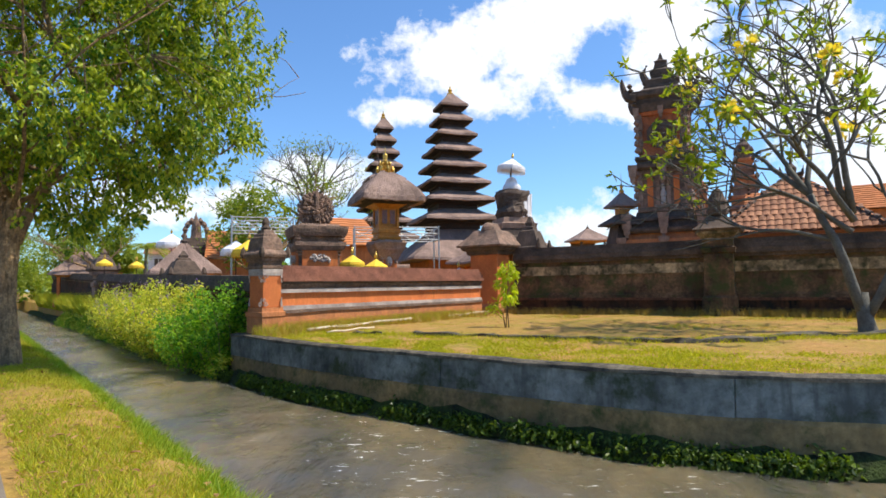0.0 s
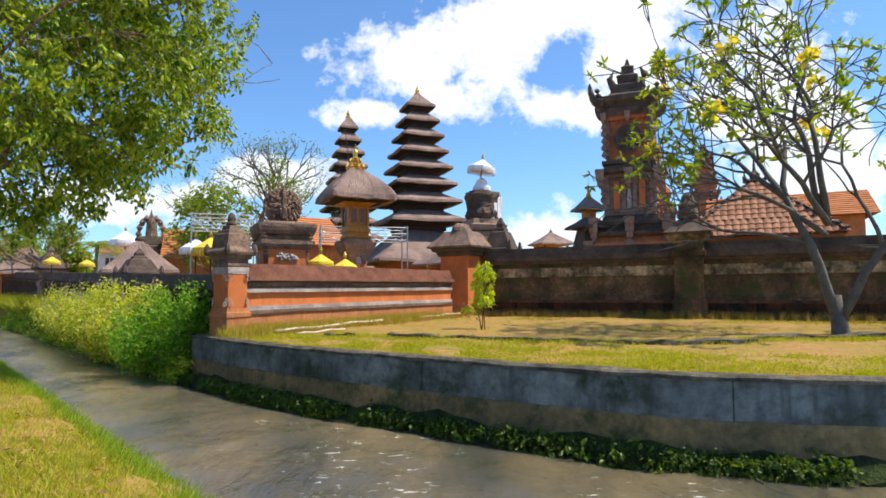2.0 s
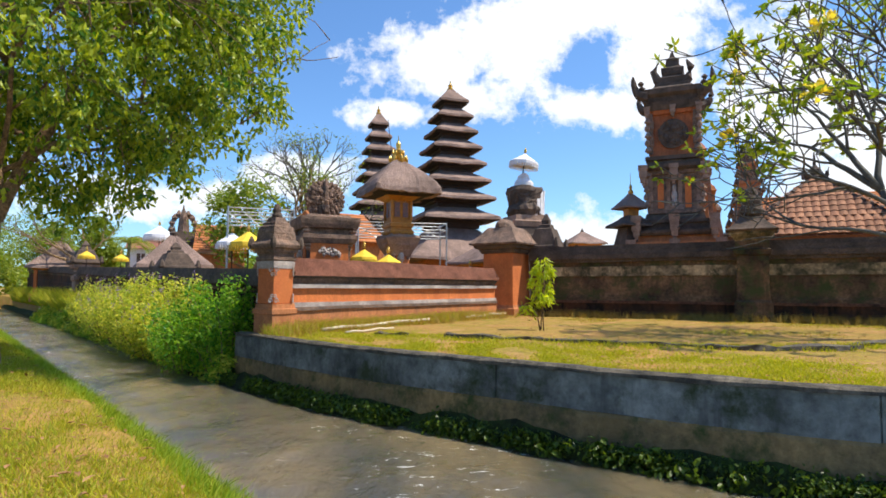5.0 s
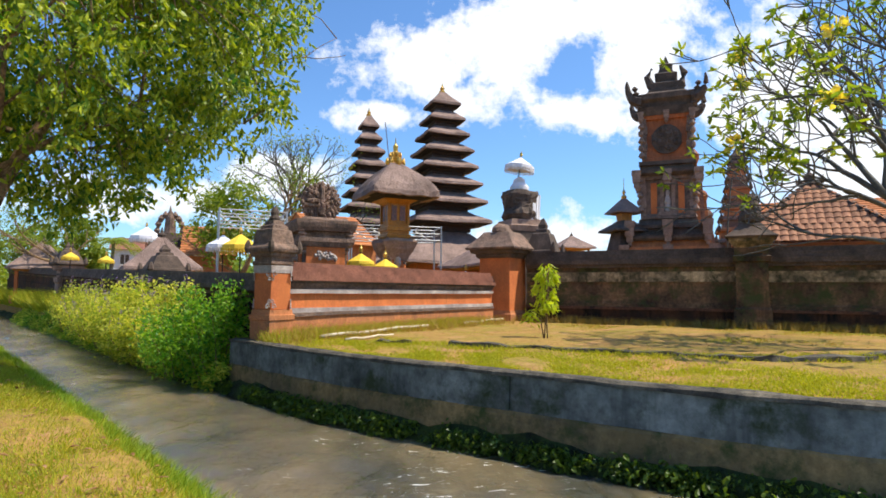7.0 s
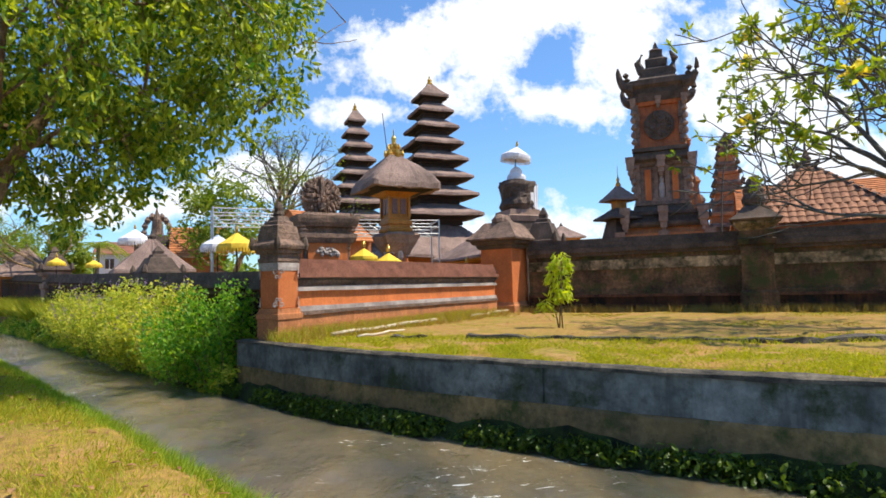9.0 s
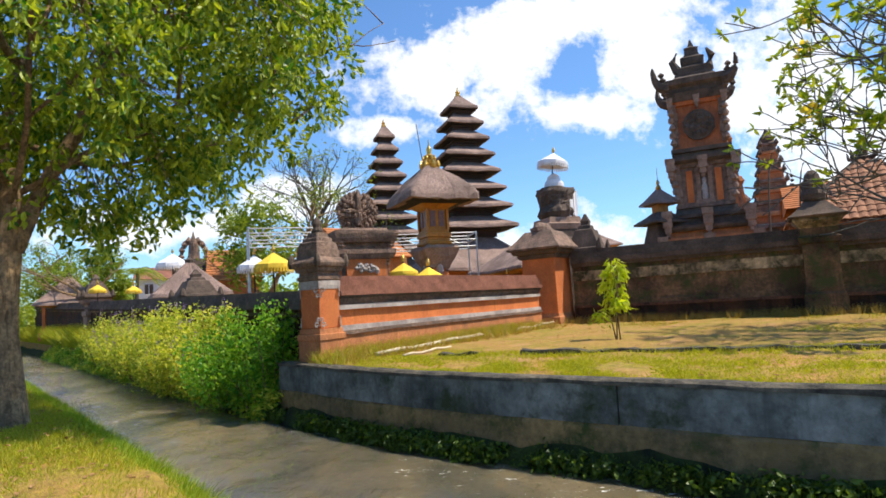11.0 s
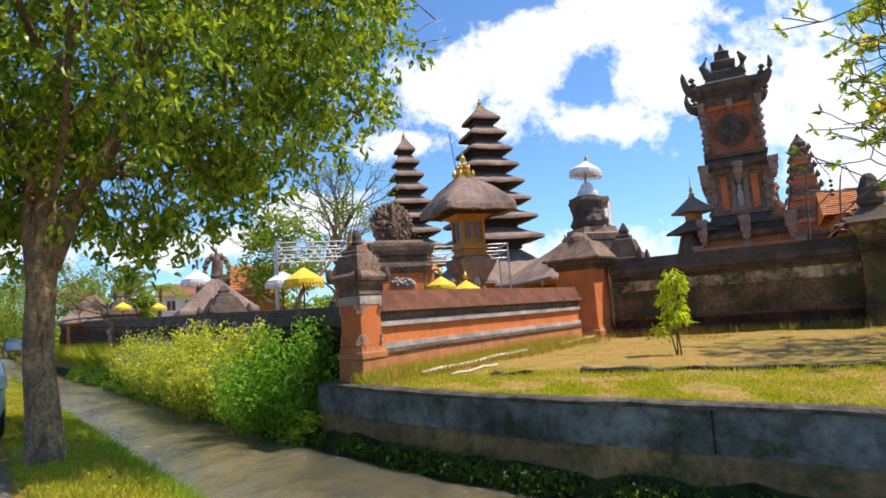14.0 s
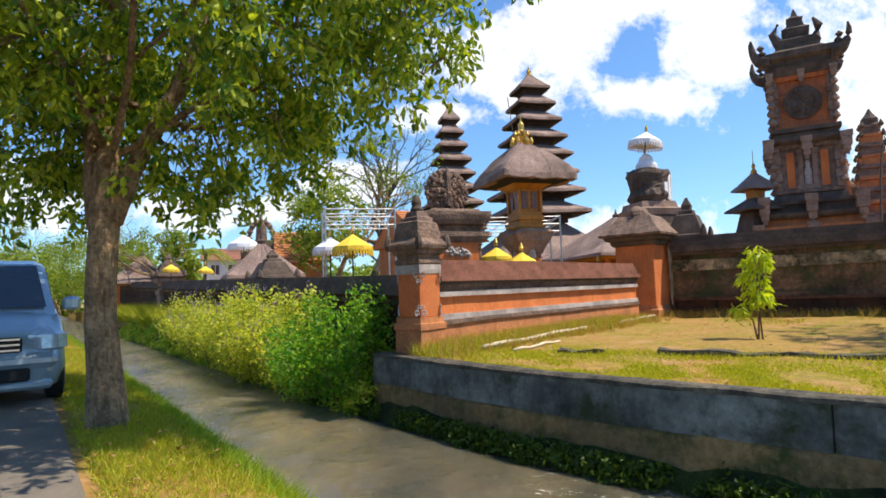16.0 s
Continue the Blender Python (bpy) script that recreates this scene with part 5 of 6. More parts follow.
def far_tree(at, height, radius, seed, leaf, label, count=110, bare=False, low=0.3, size=0.3):
    rng = random.Random(seed)
    t = thing("tree", label, "tree", (*at, 0), 0, "trees behind the temple")
    s, lv = Shape(), Shape()
    paths, tips = limb_paths((0, 0, 0), (0.05, 0, 1), height * 0.42, height * 0.03, 5 if bare else 4, 0.5, rng, 0.3)
    for p, r in paths:
        s.tube(p, r, 5)
    part("branchwork", s, BARK_GREY if bare else BARK, t)
    for p, d in tips:
        clump(lv, p, radius * 0.22, 5 if bare else 22, size * 0.6, rng, 0.1)
    if not bare:
        for _ in range(count):
            d = Vector((rng.gauss(0, 1), rng.gauss(0, 1), rng.gauss(0, 1))).normalized() * rng.uniform(0.5, 1)
            c = Vector((d.x * radius, d.y * radius, height * (1 + low) / 2 + d.z * height * (1 - low) / 2))
            c += noise.noise_vector(c * 0.5) * radius * 0.3
            clump(lv, c, radius * 0.24, 34, size, rng, 0.2)
    tagged(part("crown", lv, leaf, t), kind="stuff")
    return t


# ---- buildings behind the walls ----
def tiled_house(at, turn):
    h = thing("house", "house with a hipped roof of weathered clay tiles", "house", (*at, 0), turn)
    part("wall", Shape().stack([(0, 1.7), (2.85, 1.7)], aspect=1.0), BRICK_FADED, h)
    hx, top, eave, peak = 2.55, 0.12, 2.75, 5.0
    roof = part("roof", Shape().stack([(eave - 0.1, hx - 0.1), (eave - 0.02, hx), (peak - 0.05, top)]), COPING, h)
    tile = Shape()
    for k in range(6):
        x0, x1 = -0.12 + 0.04 * k, -0.12 + 0.04 * (k + 1)
        z0, z1 = 0.035 * math.sin(k / 6 * math.pi), 0.035 * math.sin((k + 1) / 6 * math.pi)
        tile.add([(x0, 0, z0 + 0.03), (x1, 0, z1 + 0.03), (x1, 0.34, z1), (x0, 0.34, z0)], [(0, 1, 2, 3)])
        tile.add([(x0, 0, z0 + 0.03), (x1, 0, z1 + 0.03), (x1, 0, z1 + 0.005), (x0, 0, z0 + 0.005)], [(3, 2, 1, 0)])
    me = bpy.data.meshes.new("tile")
    me.from_pydata(tile.v, [], tile.f)
    me.materials.append(TILE)
    slope = math.atan2(peak - eave, hx - top)
    run = math.hypot(peak - eave, hx - top)
    rows = 11
    rest = Shape()
    for side in range(4):
        rot = Matrix.Rotation(side * math.pi / 2, 4, "Z")
        for r in range(rows):
            q = r * run / rows
            half = (hx + 0.05) * (1 - q / run) + top
            n = int(2 * half / 0.25)
            for k in range(n):
                x = (k + 0.5 - n / 2) * 0.25
                m = rot @ Matrix.Translation((x, -hx + q * math.cos(slope) - 0.05, eave + 0.03 + q * math.sin(slope))) @ Matrix.Rotation(slope, 4, "X") @ Matrix.Rotation(random.gauss(0, 0.02), 4, "Z")
                if side in (0, 3) and (side == 0 or r > 3):
                    o = new("tile", me)
                    o.parent = roof
                    o.matrix_local = m
                else:
                    rest.add([m @ Vector(v) for v in tile.v], tile.f)
    tagged(part("tiles_behind", rest, TILE_JOINED, roof), kind="stuff")
    for k in range(4):
        a = k * math.pi / 2 + math.pi / 4
        c, s_ = math.cos(a) * math.sqrt(2), math.sin(a) * math.sqrt(2)
        for j in range(13):
            q0, q1 = j / 13, (j + 0.92) / 13
            p0 = Vector((c * hx * (1 - q0), s_ * hx * (1 - q0), eave + 0.12 + (peak - eave) * q0))
            p1 = Vector((c * hx * (1 - q1), s_ * hx * (1 - q1), eave + 0.08 + (peak - eave) * q1))
            part("ridge_tile", Shape().tube([p0, p1], [0.12, 0.1], 8), STONE_DARK, roof)
    cr = Shape().stack([(4.95, 0.22), (5.10, 0.3), (5.15, 0.16), (5.35, 0.2), (5.50, 0.06), (6.0, 0.02)], n=8)
    for k in range(4):
        a = k * math.pi / 2 + math.pi / 4
        cr.tube([(math.cos(a) * 0.2, math.sin(a) * 0.2, 5.05), (math.cos(a) * 0.5, math.sin(a) * 0.5, 5.10), (math.cos(a) * 0.55, math.sin(a) * 0.55, 5.35)], [0.09, 0.07, 0.02], 6)
    part("roof_crown", cr, STONE_DARK, roof, "dark roof crown", rough=0.03)
    return h


tiled_house((13.1, 22.5), -0.5)


def pavilion(at, turn, half, eave, peak, label, mat=THATCH, post=BRICK, group="small pavilions"):
    p = thing("pavilion", label, "pavilion", (*at, 0), turn, group)
    part("floor_base", Shape().stack([(0, half * 0.8), (0.5, half * 0.8)]), BRICK_FADED, p)
    for sx in (-1, 1):
        for sy in (-1, 1):
            part("post", Shape().stack([(0.5, 0.09), (eave, 0.09)], 0, (sx * half * 0.65, sy * half * 0.65)), post, p)
    part("back_wall", Shape().box((0, half * 0.6, (0.5 + eave) / 2), (half * 1.3, 0.12, eave - 0.5)), post, p)
    part("eave_beam", Shape().stack([(eave - 0.15, half * 0.72), (eave + 0.02, half * 0.8)]), WOOD_GOLD, p)
    part("roof", thatch_roof(half, eave, peak - eave - 0.12, 0.12, 0.12, n=10), mat, p)
    part("finial", Shape().stack([(peak - 0.05, 0.14), (peak + 0.1, 0.18), (peak + 0.2, 0.06), (peak + 0.4, 0.02)], n=8), STONE_DARK, p)
    return p


def tile_hall(at, turn, hx, hy, eave, peak, label):
    """A hall with a plain orange tile roof, drawn in rows of joined tiles."""
    p = thing("hall", label, "building", (*at, 0), turn)
    part("wall", Shape().box((0, 0, eave / 2), (2 * hx * 0.85, 2 * hy * 0.85, eave)), BRICK_FADED, p)
    r = Shape()
    rows = 12
    for i in range(rows):
        q0, q1 = i / rows, (i + 1.12) / rows
        for sg in (-1, 1):
            y0, y1 = sg * hy * (1 - q0), sg * hy * (1 - min(1, q1))
            z0, z1 = eave + (peak - eave) * q0 + 0.05, eave + (peak - eave) * min(1, q1)
            k = int(2 * hx / 0.5)
            for j in range(k):
                x0, x1 = -hx + j * 0.5, -hx + (j + 1) * 0.5
                r.add([(x0, y0, z0), (x1, y0, z0), (x1, y1, z1), (x0, y1, z1), (x0, y0, z0 - 0.05), (x1, y0, z0 - 0.05)], [(0, 1, 2, 3) if sg < 0 else (3, 2, 1, 0), (4, 5, 1, 0)])
    for sg in (-1, 1):
        r.add([(sg * hx * 0.98, -hy, eave), (sg * hx * 0.98, hy, eave), (sg * hx * 0.98, 0, peak)], [(0, 1, 2)])
    part("roof", r, TILE_JOINED, p, "orange clay tile roof")
    return p


def parasol(at, z0, z1, radius, cloth, label, tilt=0.0, group="temple parasols"):
    p = thing("parasol", label, "parasol", (*at, z0), 0, group)
    part("pole", Shape().tube([(0, 0, 0), (0, 0, z1 - z0 + 0.12)], 0.022, 8), WOOD_DARK, p)
    h, n = z1 - z0, 16
    c = Shape()
    rings = [(0.02, h), (0.3, h - 0.2 * radius), (0.65, h - 0.42 * radius), (0.97, h - 0.62 * radius), (1.0, h - 0.85 * radius), (0.97, h - 0.86 * radius), (0.93, h - 0.65 * radius), (0.63, h - 0.46 * radius), (0.02, h - 0.06)]
    for r, z in rings:
        for k in range(n):
            a = 2 * math.pi * k / n
            rr = r * radius * (1 - 0.05 * (k % 2))
            c.v.append((math.cos(a) * rr, math.sin(a) * rr, z))
    for i in range(len(rings) - 1):
        for k in range(n):
            a, b = i * n + k, i * n + (k + 1) % n
            c.f.append((a, b, b + n, a + n))
    part("canopy", c, cloth, p, smooth=False)
    f = Shape()
    for k in range(40):
        a = 2 * math.pi * k / 40
        x, y, z = math.cos(a) * radius * 0.98, math.sin(a) * radius * 0.98, h - 0.82 * radius
        f.box((x, y, z - 0.08 * radius), (0.09 * radius, 0.012, random.uniform(0.2, 0.36) * radius), a + math.pi / 2)
    part("fringe", f, cloth, p, "hanging cloth fringe")
    part("tip", Shape().stack([(h + 0.02, 0.05), (h + 0.1, 0.06), (h + 0.22, 0.01)], n=8), GOLD, p)
    if tilt:
        p.rotation_euler = (0, tilt, 0)
    return p


# statue: a plinth, a plain stone shape and its cloth
ped = thing("statue_plinth", "high dark carved stone plinth behind the orange pillar", "plinth", (2.6, 24.0, 0), 0.3)
part("plinth_body", Shape().stack([(0, 0.8), (2.6, 0.75), (2.7, 0.85), (2.95, 0.85), (3.0, 0.72), (3.3, 0.7)]), STONE_DARK, ped, rough=0.02)
part("plinth_top", Shape().stack([(3.3, 0.72), (3.5, 0.76), (3.55, 0.66), (3.75, 0.62)]), STONE, ped, rough=0.02)
st = Shape().stack([(3.75, 0.6), (3.95, 0.72), (4.2, 0.62), (4.45, 0.66), (4.7, 0.7), (4.86, 0.62), (4.92, 0.4)], n=12)
st.stack([(4.9, 0.28), (5.02, 0.3), (5.14, 0.26), (5.2, 0.14), (5.34, 0.16), (5.44, 0.06)], n=12)
tagged(part("statue", st, STONE_DARK, rough=0.09, cuts=2), "weathered dark stone statue, plain and worn", "statue").matrix_world = Matrix.Translation((2.6, 24.0, 0))
cl = Shape().stack([(4.93, 0.36), (5.05, 0.36), (5.2, 0.24), (5.32, 0.22), (5.42, 0.1)], n=14)
tagged(part("statue_cloth", cl, WHITE_CLOTH, rough=0.03), "white cloth wrapped round the top of the statue", "cloth").matrix_world = Matrix.Translation((2.6, 24.0, 0.02))
cl = Shape()
for k in range(9):
    a = 0.3 * k - 1.2
    cl.box((math.cos(a) * 0.62, math.sin(a) * 0.5, 4.25), (0.1, 0.2, 0.8 + 0.2 * random.random()), a)
tagged(part("hanging_cloth", cl, WHITE_CLOTH, rough=0.04, cuts=1), "white cloth hanging at the side of the statue", "cloth").matrix_world = Matrix.Translation((2.73, 24.1, 0))
parasol((2.5, 24.0), 4.95, 6.25, 0.58, WHITE_CLOTH, "white fringed parasol above the draped statue", 0.12)

parasol((-6.7, 19.7), 0.0, 2.72, 0.58, YELLOW_CLOTH, "yellow fringed temple parasol")
parasol((-7.85, 21.6), 0.0, 2.85, 0.55, WHITE_CLOTH, "white fringed temple parasol")
parasol((-13.6, 28.6), 0.0, 3.8, 0.7, WHITE_CLOTH, "large white temple parasol")
parasol((-2.75, 16.9), 0.0, 2.0, 0.36, YELLOW_CLOTH, "low yellow parasol behind the orange wall")
parasol((-2.15, 17.5), 0.0, 1.9, 0.36, YELLOW_CLOTH, "low yellow parasol behind the orange wall")
parasol((0.35, 21.5), 0.0, 1.72, 0.3, WHITE_CLOTH, "small white parasol behind the orange wall")
parasol((-15.9, 29.7), 0.0, 2.55, 0.36, YELLOW_CLOTH, "small yellow parasol behind the low wall")
parasol((-17.6, 29.8), 0.0, 2.7, 0.38, YELLOW_CLOTH, "small yellow parasol behind the low wall")

pavilion((-11.7, 25.8), 0.5, 1.45, 1.75, 3.1, "small pavilion with grey thatched roof and orange posts")
pavilion((-26.2, 41.6), 0.3, 1.7, 2.2, 4.05, "pavilion with a curved brown thatched roof")
pavilion((-27.2, 47.0), 0.5, 1.5, 2.5, 4.3, "brown roofed shrine beyond the low wall")
pavilion((3.4, 33.0), 0.4, 2.9, 2.3, 4.3, "broad thatched pavilion between the towers")
pavilion((14.0, 60.5), 0.2, 1.9, 5.36, 6.66, "small thatched shrine roof above the old wall", THATCH, STONE_DARK)
tile_hall((-13.9, 37.6), 0.3, 1.5, 2.4, 2.9, 4.75, "hall with a bright orange tiled roof")
tile_hall((-5.6, 29.5), 0.6, 1.6, 2.6, 3.0, 4.55, "hall with a red-orange tiled roof behind the scaffold")
tile_hall((21.0, 33.0), -0.5, 4.0, 3.0, 4.6, 6.2, "building with an orange roof edge behind the old wall")


def white_house(at, turn):
    h = thing("white_house", "distant white two-storey house with a tiled gable roof", "house", (*at, 0), turn)
    part("wall", Shape().box((0, 0, 2.3), (4.2, 4.0, 4.6)), WHITE_CLOTH, h, "white plastered wall")
    r = Shape().add([(-2.5, -2.4, 4.5), (2.5, -2.4, 4.5), (2.5, 0, 5.7), (-2.5, 0, 5.7), (2.5, 2.4, 4.5), (-2.5, 2.4, 4.5)], [(0, 1, 2, 3), (3, 2, 4, 5), (1, 4, 2), (0, 3, 5), (0, 5, 4, 1)])
    part("roof", r, COPING, h, "grey-brown tiled roof")
    for x in (-1.2, 0.3, 1.5):
        w = part("window", Shape().box((x, -2.02, 3.6), (0.7, 0.06, 0.9)), STONE_DARK, h)
        part("frame", Shape().box((x, -2.07, 3.6), (0.06, 0.04, 0.9)).box((x, -2.07, 4.08), (0.84, 0.06, 0.07)).box((x, -2.07, 3.12), (0.84, 0.08, 0.07)), WHITE_CLOTH, w)
    return h


white_house((-27.6, 58.5), 0.35)

mini = thing("shrine", "slim stone shrine with two thatched roofs beside the tower", "shrine", (8.85, 30.2, 0), 0.2)
mini.scale = (0.92, 0.92, 0.92)
part("pedestal", Shape().stack([(0, 0.9), (3.2, 0.8), (3.3, 0.7), (4.3, 0.5)]), STONE_DARK, mini)
part("lower_roof", thatch_roof(1.05, 4.35, 0.5, 0.1, 0.3), STONE_DARK, mini)
part("body", Shape().stack([(4.85, 0.28), (5.35, 0.3)]), WOOD_GOLD, mini)
part("upper_roof", thatch_roof(0.78, 5.35, 0.75, 0.08, 0.08), THATCH, mini)
part("finial", Shape().stack([(6.1, 0.1), (6.25, 0.16), (6.4, 0.05), (6.5, 0.1), (6.7, 0.02), (7.3, 0.01)], n=8), GOLD, mini)

orn = thing("carved_gate", "dark carved stone gate top far behind the low wall", "gate", (-16.5, 38.0, 0), 0.4)
orn.scale = (0.7, 0.7, 0.95)
part("gate_body", Shape().stack([(0, 1.6), (3.4, 1.4), (3.5, 1.7), (3.9, 1.7), (4.0, 1.1), (4.6, 0.9)]), STONE_DARK, orn, rough=0.05, cuts=1)
cv = Shape()
for k in range(9):
    a = k / 8 * math.pi
    part("crest_leaf", Shape().stack([(4.6 + math.sin(a) * 1.1 - 0.1, 0.1), (4.75 + math.sin(a) * 1.1, 0.28), (5.0 + math.sin(a) * 1.1, 0.06)], k, (math.cos(a) * 1.0, 0), 7), STONE_CARVED, orn)
cv.stack([(4.5, 0.5), (5.6, 0.4), (6.1, 0.1), (6.4, 0.02)], n=8)
part("gate_crest", cv, STONE_CARVED, orn, rough=0.04)


def scaffold(at, turn, w, d, z0, z1):
    s = thing("scaffold", "light steel tube scaffold frame", "scaffold", (*at, 0), turn, "scaffolds")
    for x in (-w / 2, w / 2):
        for y in (-d / 2, d / 2):
            part("post", Shape().tube([(x, y, 0), (x, y, z1)], 0.03, 8), STEEL, s)
    for z in (z1 - 0.05, z1 - 0.3, z1 - 0.55):
        for y in (-d / 2, d / 2):
            part("rail", Shape().tube([(-w / 2, y, z), (w / 2, y, z)], 0.022, 6), STEEL, s)
        for x in (-w / 2, w / 2):
            part("rail", Shape().tube([(x, -d / 2, z), (x, d / 2, z)], 0.022, 6), STEEL, s)
    for k in range(4):
        x0 = -w / 2 + w * k / 4
        part("brace", Shape().tube([(x0, -d / 2, z1 - 0.55), (x0 + w / 4, -d / 2, z1 - 0.05)], 0.016, 6), STEEL, s)
        part("brace", Shape().tube([(x0 + w / 4, d / 2, z1 - 0.55), (x0, d / 2, z1 - 0.05)], 0.016, 6), STEEL, s)
    return s


scaffold((-7.1, 22.3), 0.35, 2.2, 1.2, 0, 3.75)
scaffold((-2.2, 24.3), 0.2, 3.4, 1.2, 0, 3.5)

# ---- lawn: pipes, edging ----
for a, b, r in (((-3.1, 13.0, 0.1), (-1.0, 15.85, 0.17), 0.034), ((0.0, 17.3, 0.14), (1.3, 19.3, 0.18), 0.034), ((-2.6, 12.8, 0.06), (-1.75, 14.0, 0.08), 0.022)):
    mid = [(a[0] + (b[0] - a[0]) * k / 6, a[1] + (b[1] - a[1]) * k / 6, LAWN - 0.05 + a[2] + (b[2] - a[2]) * k / 6 + 0.015 * math.sin(k * 2)) for k in range(7)]
    tagged(part("bamboo_pole", Shape().tube(mid, r, 10), BAMBOO, smooth=True), "dry pale bamboo pole lying on the lawn", "pole", "bamboo poles")


def edging(points):
    s = Shape()
    for (x0, y0), (x1, y1) in zip(points, points[1:]):
        s.wall((x0, y0), (x1, y1), 0.16, -0.05, LAWN + 0.06)
    tagged(part("lawn_edging", s, CONCRETE_TOP, rough=0.06, cuts=7), "low broken blackened concrete edging in the lawn", "edging", "lawn edgings")


edging([(-2.0, 12.3), (-1.4, 12.0)])
edging([(-0.7, 11.75), (0.8, 10.9), (2.3, 10.2), (3.8, 9.75), (5.4, 9.8)])
edging([(5.6, 10.2), (7.4, 10.35), (10.5, 10.6)])

# ---- dry festival poles behind the old wall ----
for x, y, h, lean in ((14.0, 30.3, 7.3, 1.0), (15.3, 30.0, 6.6, 0.9)):
    pts = [(x + lean * 0.1 * k * k / 9, y, h * math.sin(min(1.0, k / 8) * 1.57) - max(0, k - 8) * 0.35) for k in range(12)]
    pole = thing("festival_pole", "bent dry bamboo pole with a withered drooping tip", "pole", (0, 0, 0), 0, "festival poles")
    part("pole", Shape().tube(pts, [0.05 - 0.003 * k for k in range(12)], 6), BARK_GREY, pole, smooth=True)
    tas = Shape()
    tip = pts[-1]
    tas.tube([tip, (tip[0] + 0.05, tip[1], tip[2] - 0.5)], 0.012, 4)
    for k in range(4):
        tas.stack([(tip[2] - 0.2 - 0.22 * k, 0.02), (tip[2] - 0.26 - 0.22 * k, 0.1), (tip[2] - 0.34 - 0.22 * k, 0.05)][::-1], 0.3, (tip[0] + 0.03, tip[1]), 6)
    part("tassel", tas, WOOD_DARK, pole, "withered brown tassel")

# ---- parked car ----
PAINT = material("silver_blue_paint", (0.33, 0.42, 0.5), 0.22, 0.35, scale=2, vary=0.05, fine=40, bump=0.0, spec=0.5)
GLASS = material("dark_car_glass", (0.02, 0.03, 0.045), 0.06, 0.0, scale=2, vary=0.1, fine=10, bump=0.0, spec=0.6)
RUBBER = material("black_rubber", (0.02, 0.02, 0.02), 0.8, scale=6, vary=0.2, fine=40, bump=0.2)
CHROME = material("chrome", (0.75, 0.75, 0.77), 0.15, 1.0, scale=6, vary=0.05, fine=40, bump=0.0)
LAMP_GLASS = material("headlamp_glass", (0.55, 0.62, 0.68), 0.08, 0.3, scale=12, vary=0.3, fine=40, bump=0.0, spec=0.7)
PLATE = material("black_number_plate", (0.015, 0.015, 0.015), 0.5, scale=6, vary=0.1, fine=40, bump=0.0)
PLATE_MARK = material("white_plate_marks", (0.75, 0.75, 0.75), 0.5, scale=6, vary=0.05, fine=40, bump=0.0)


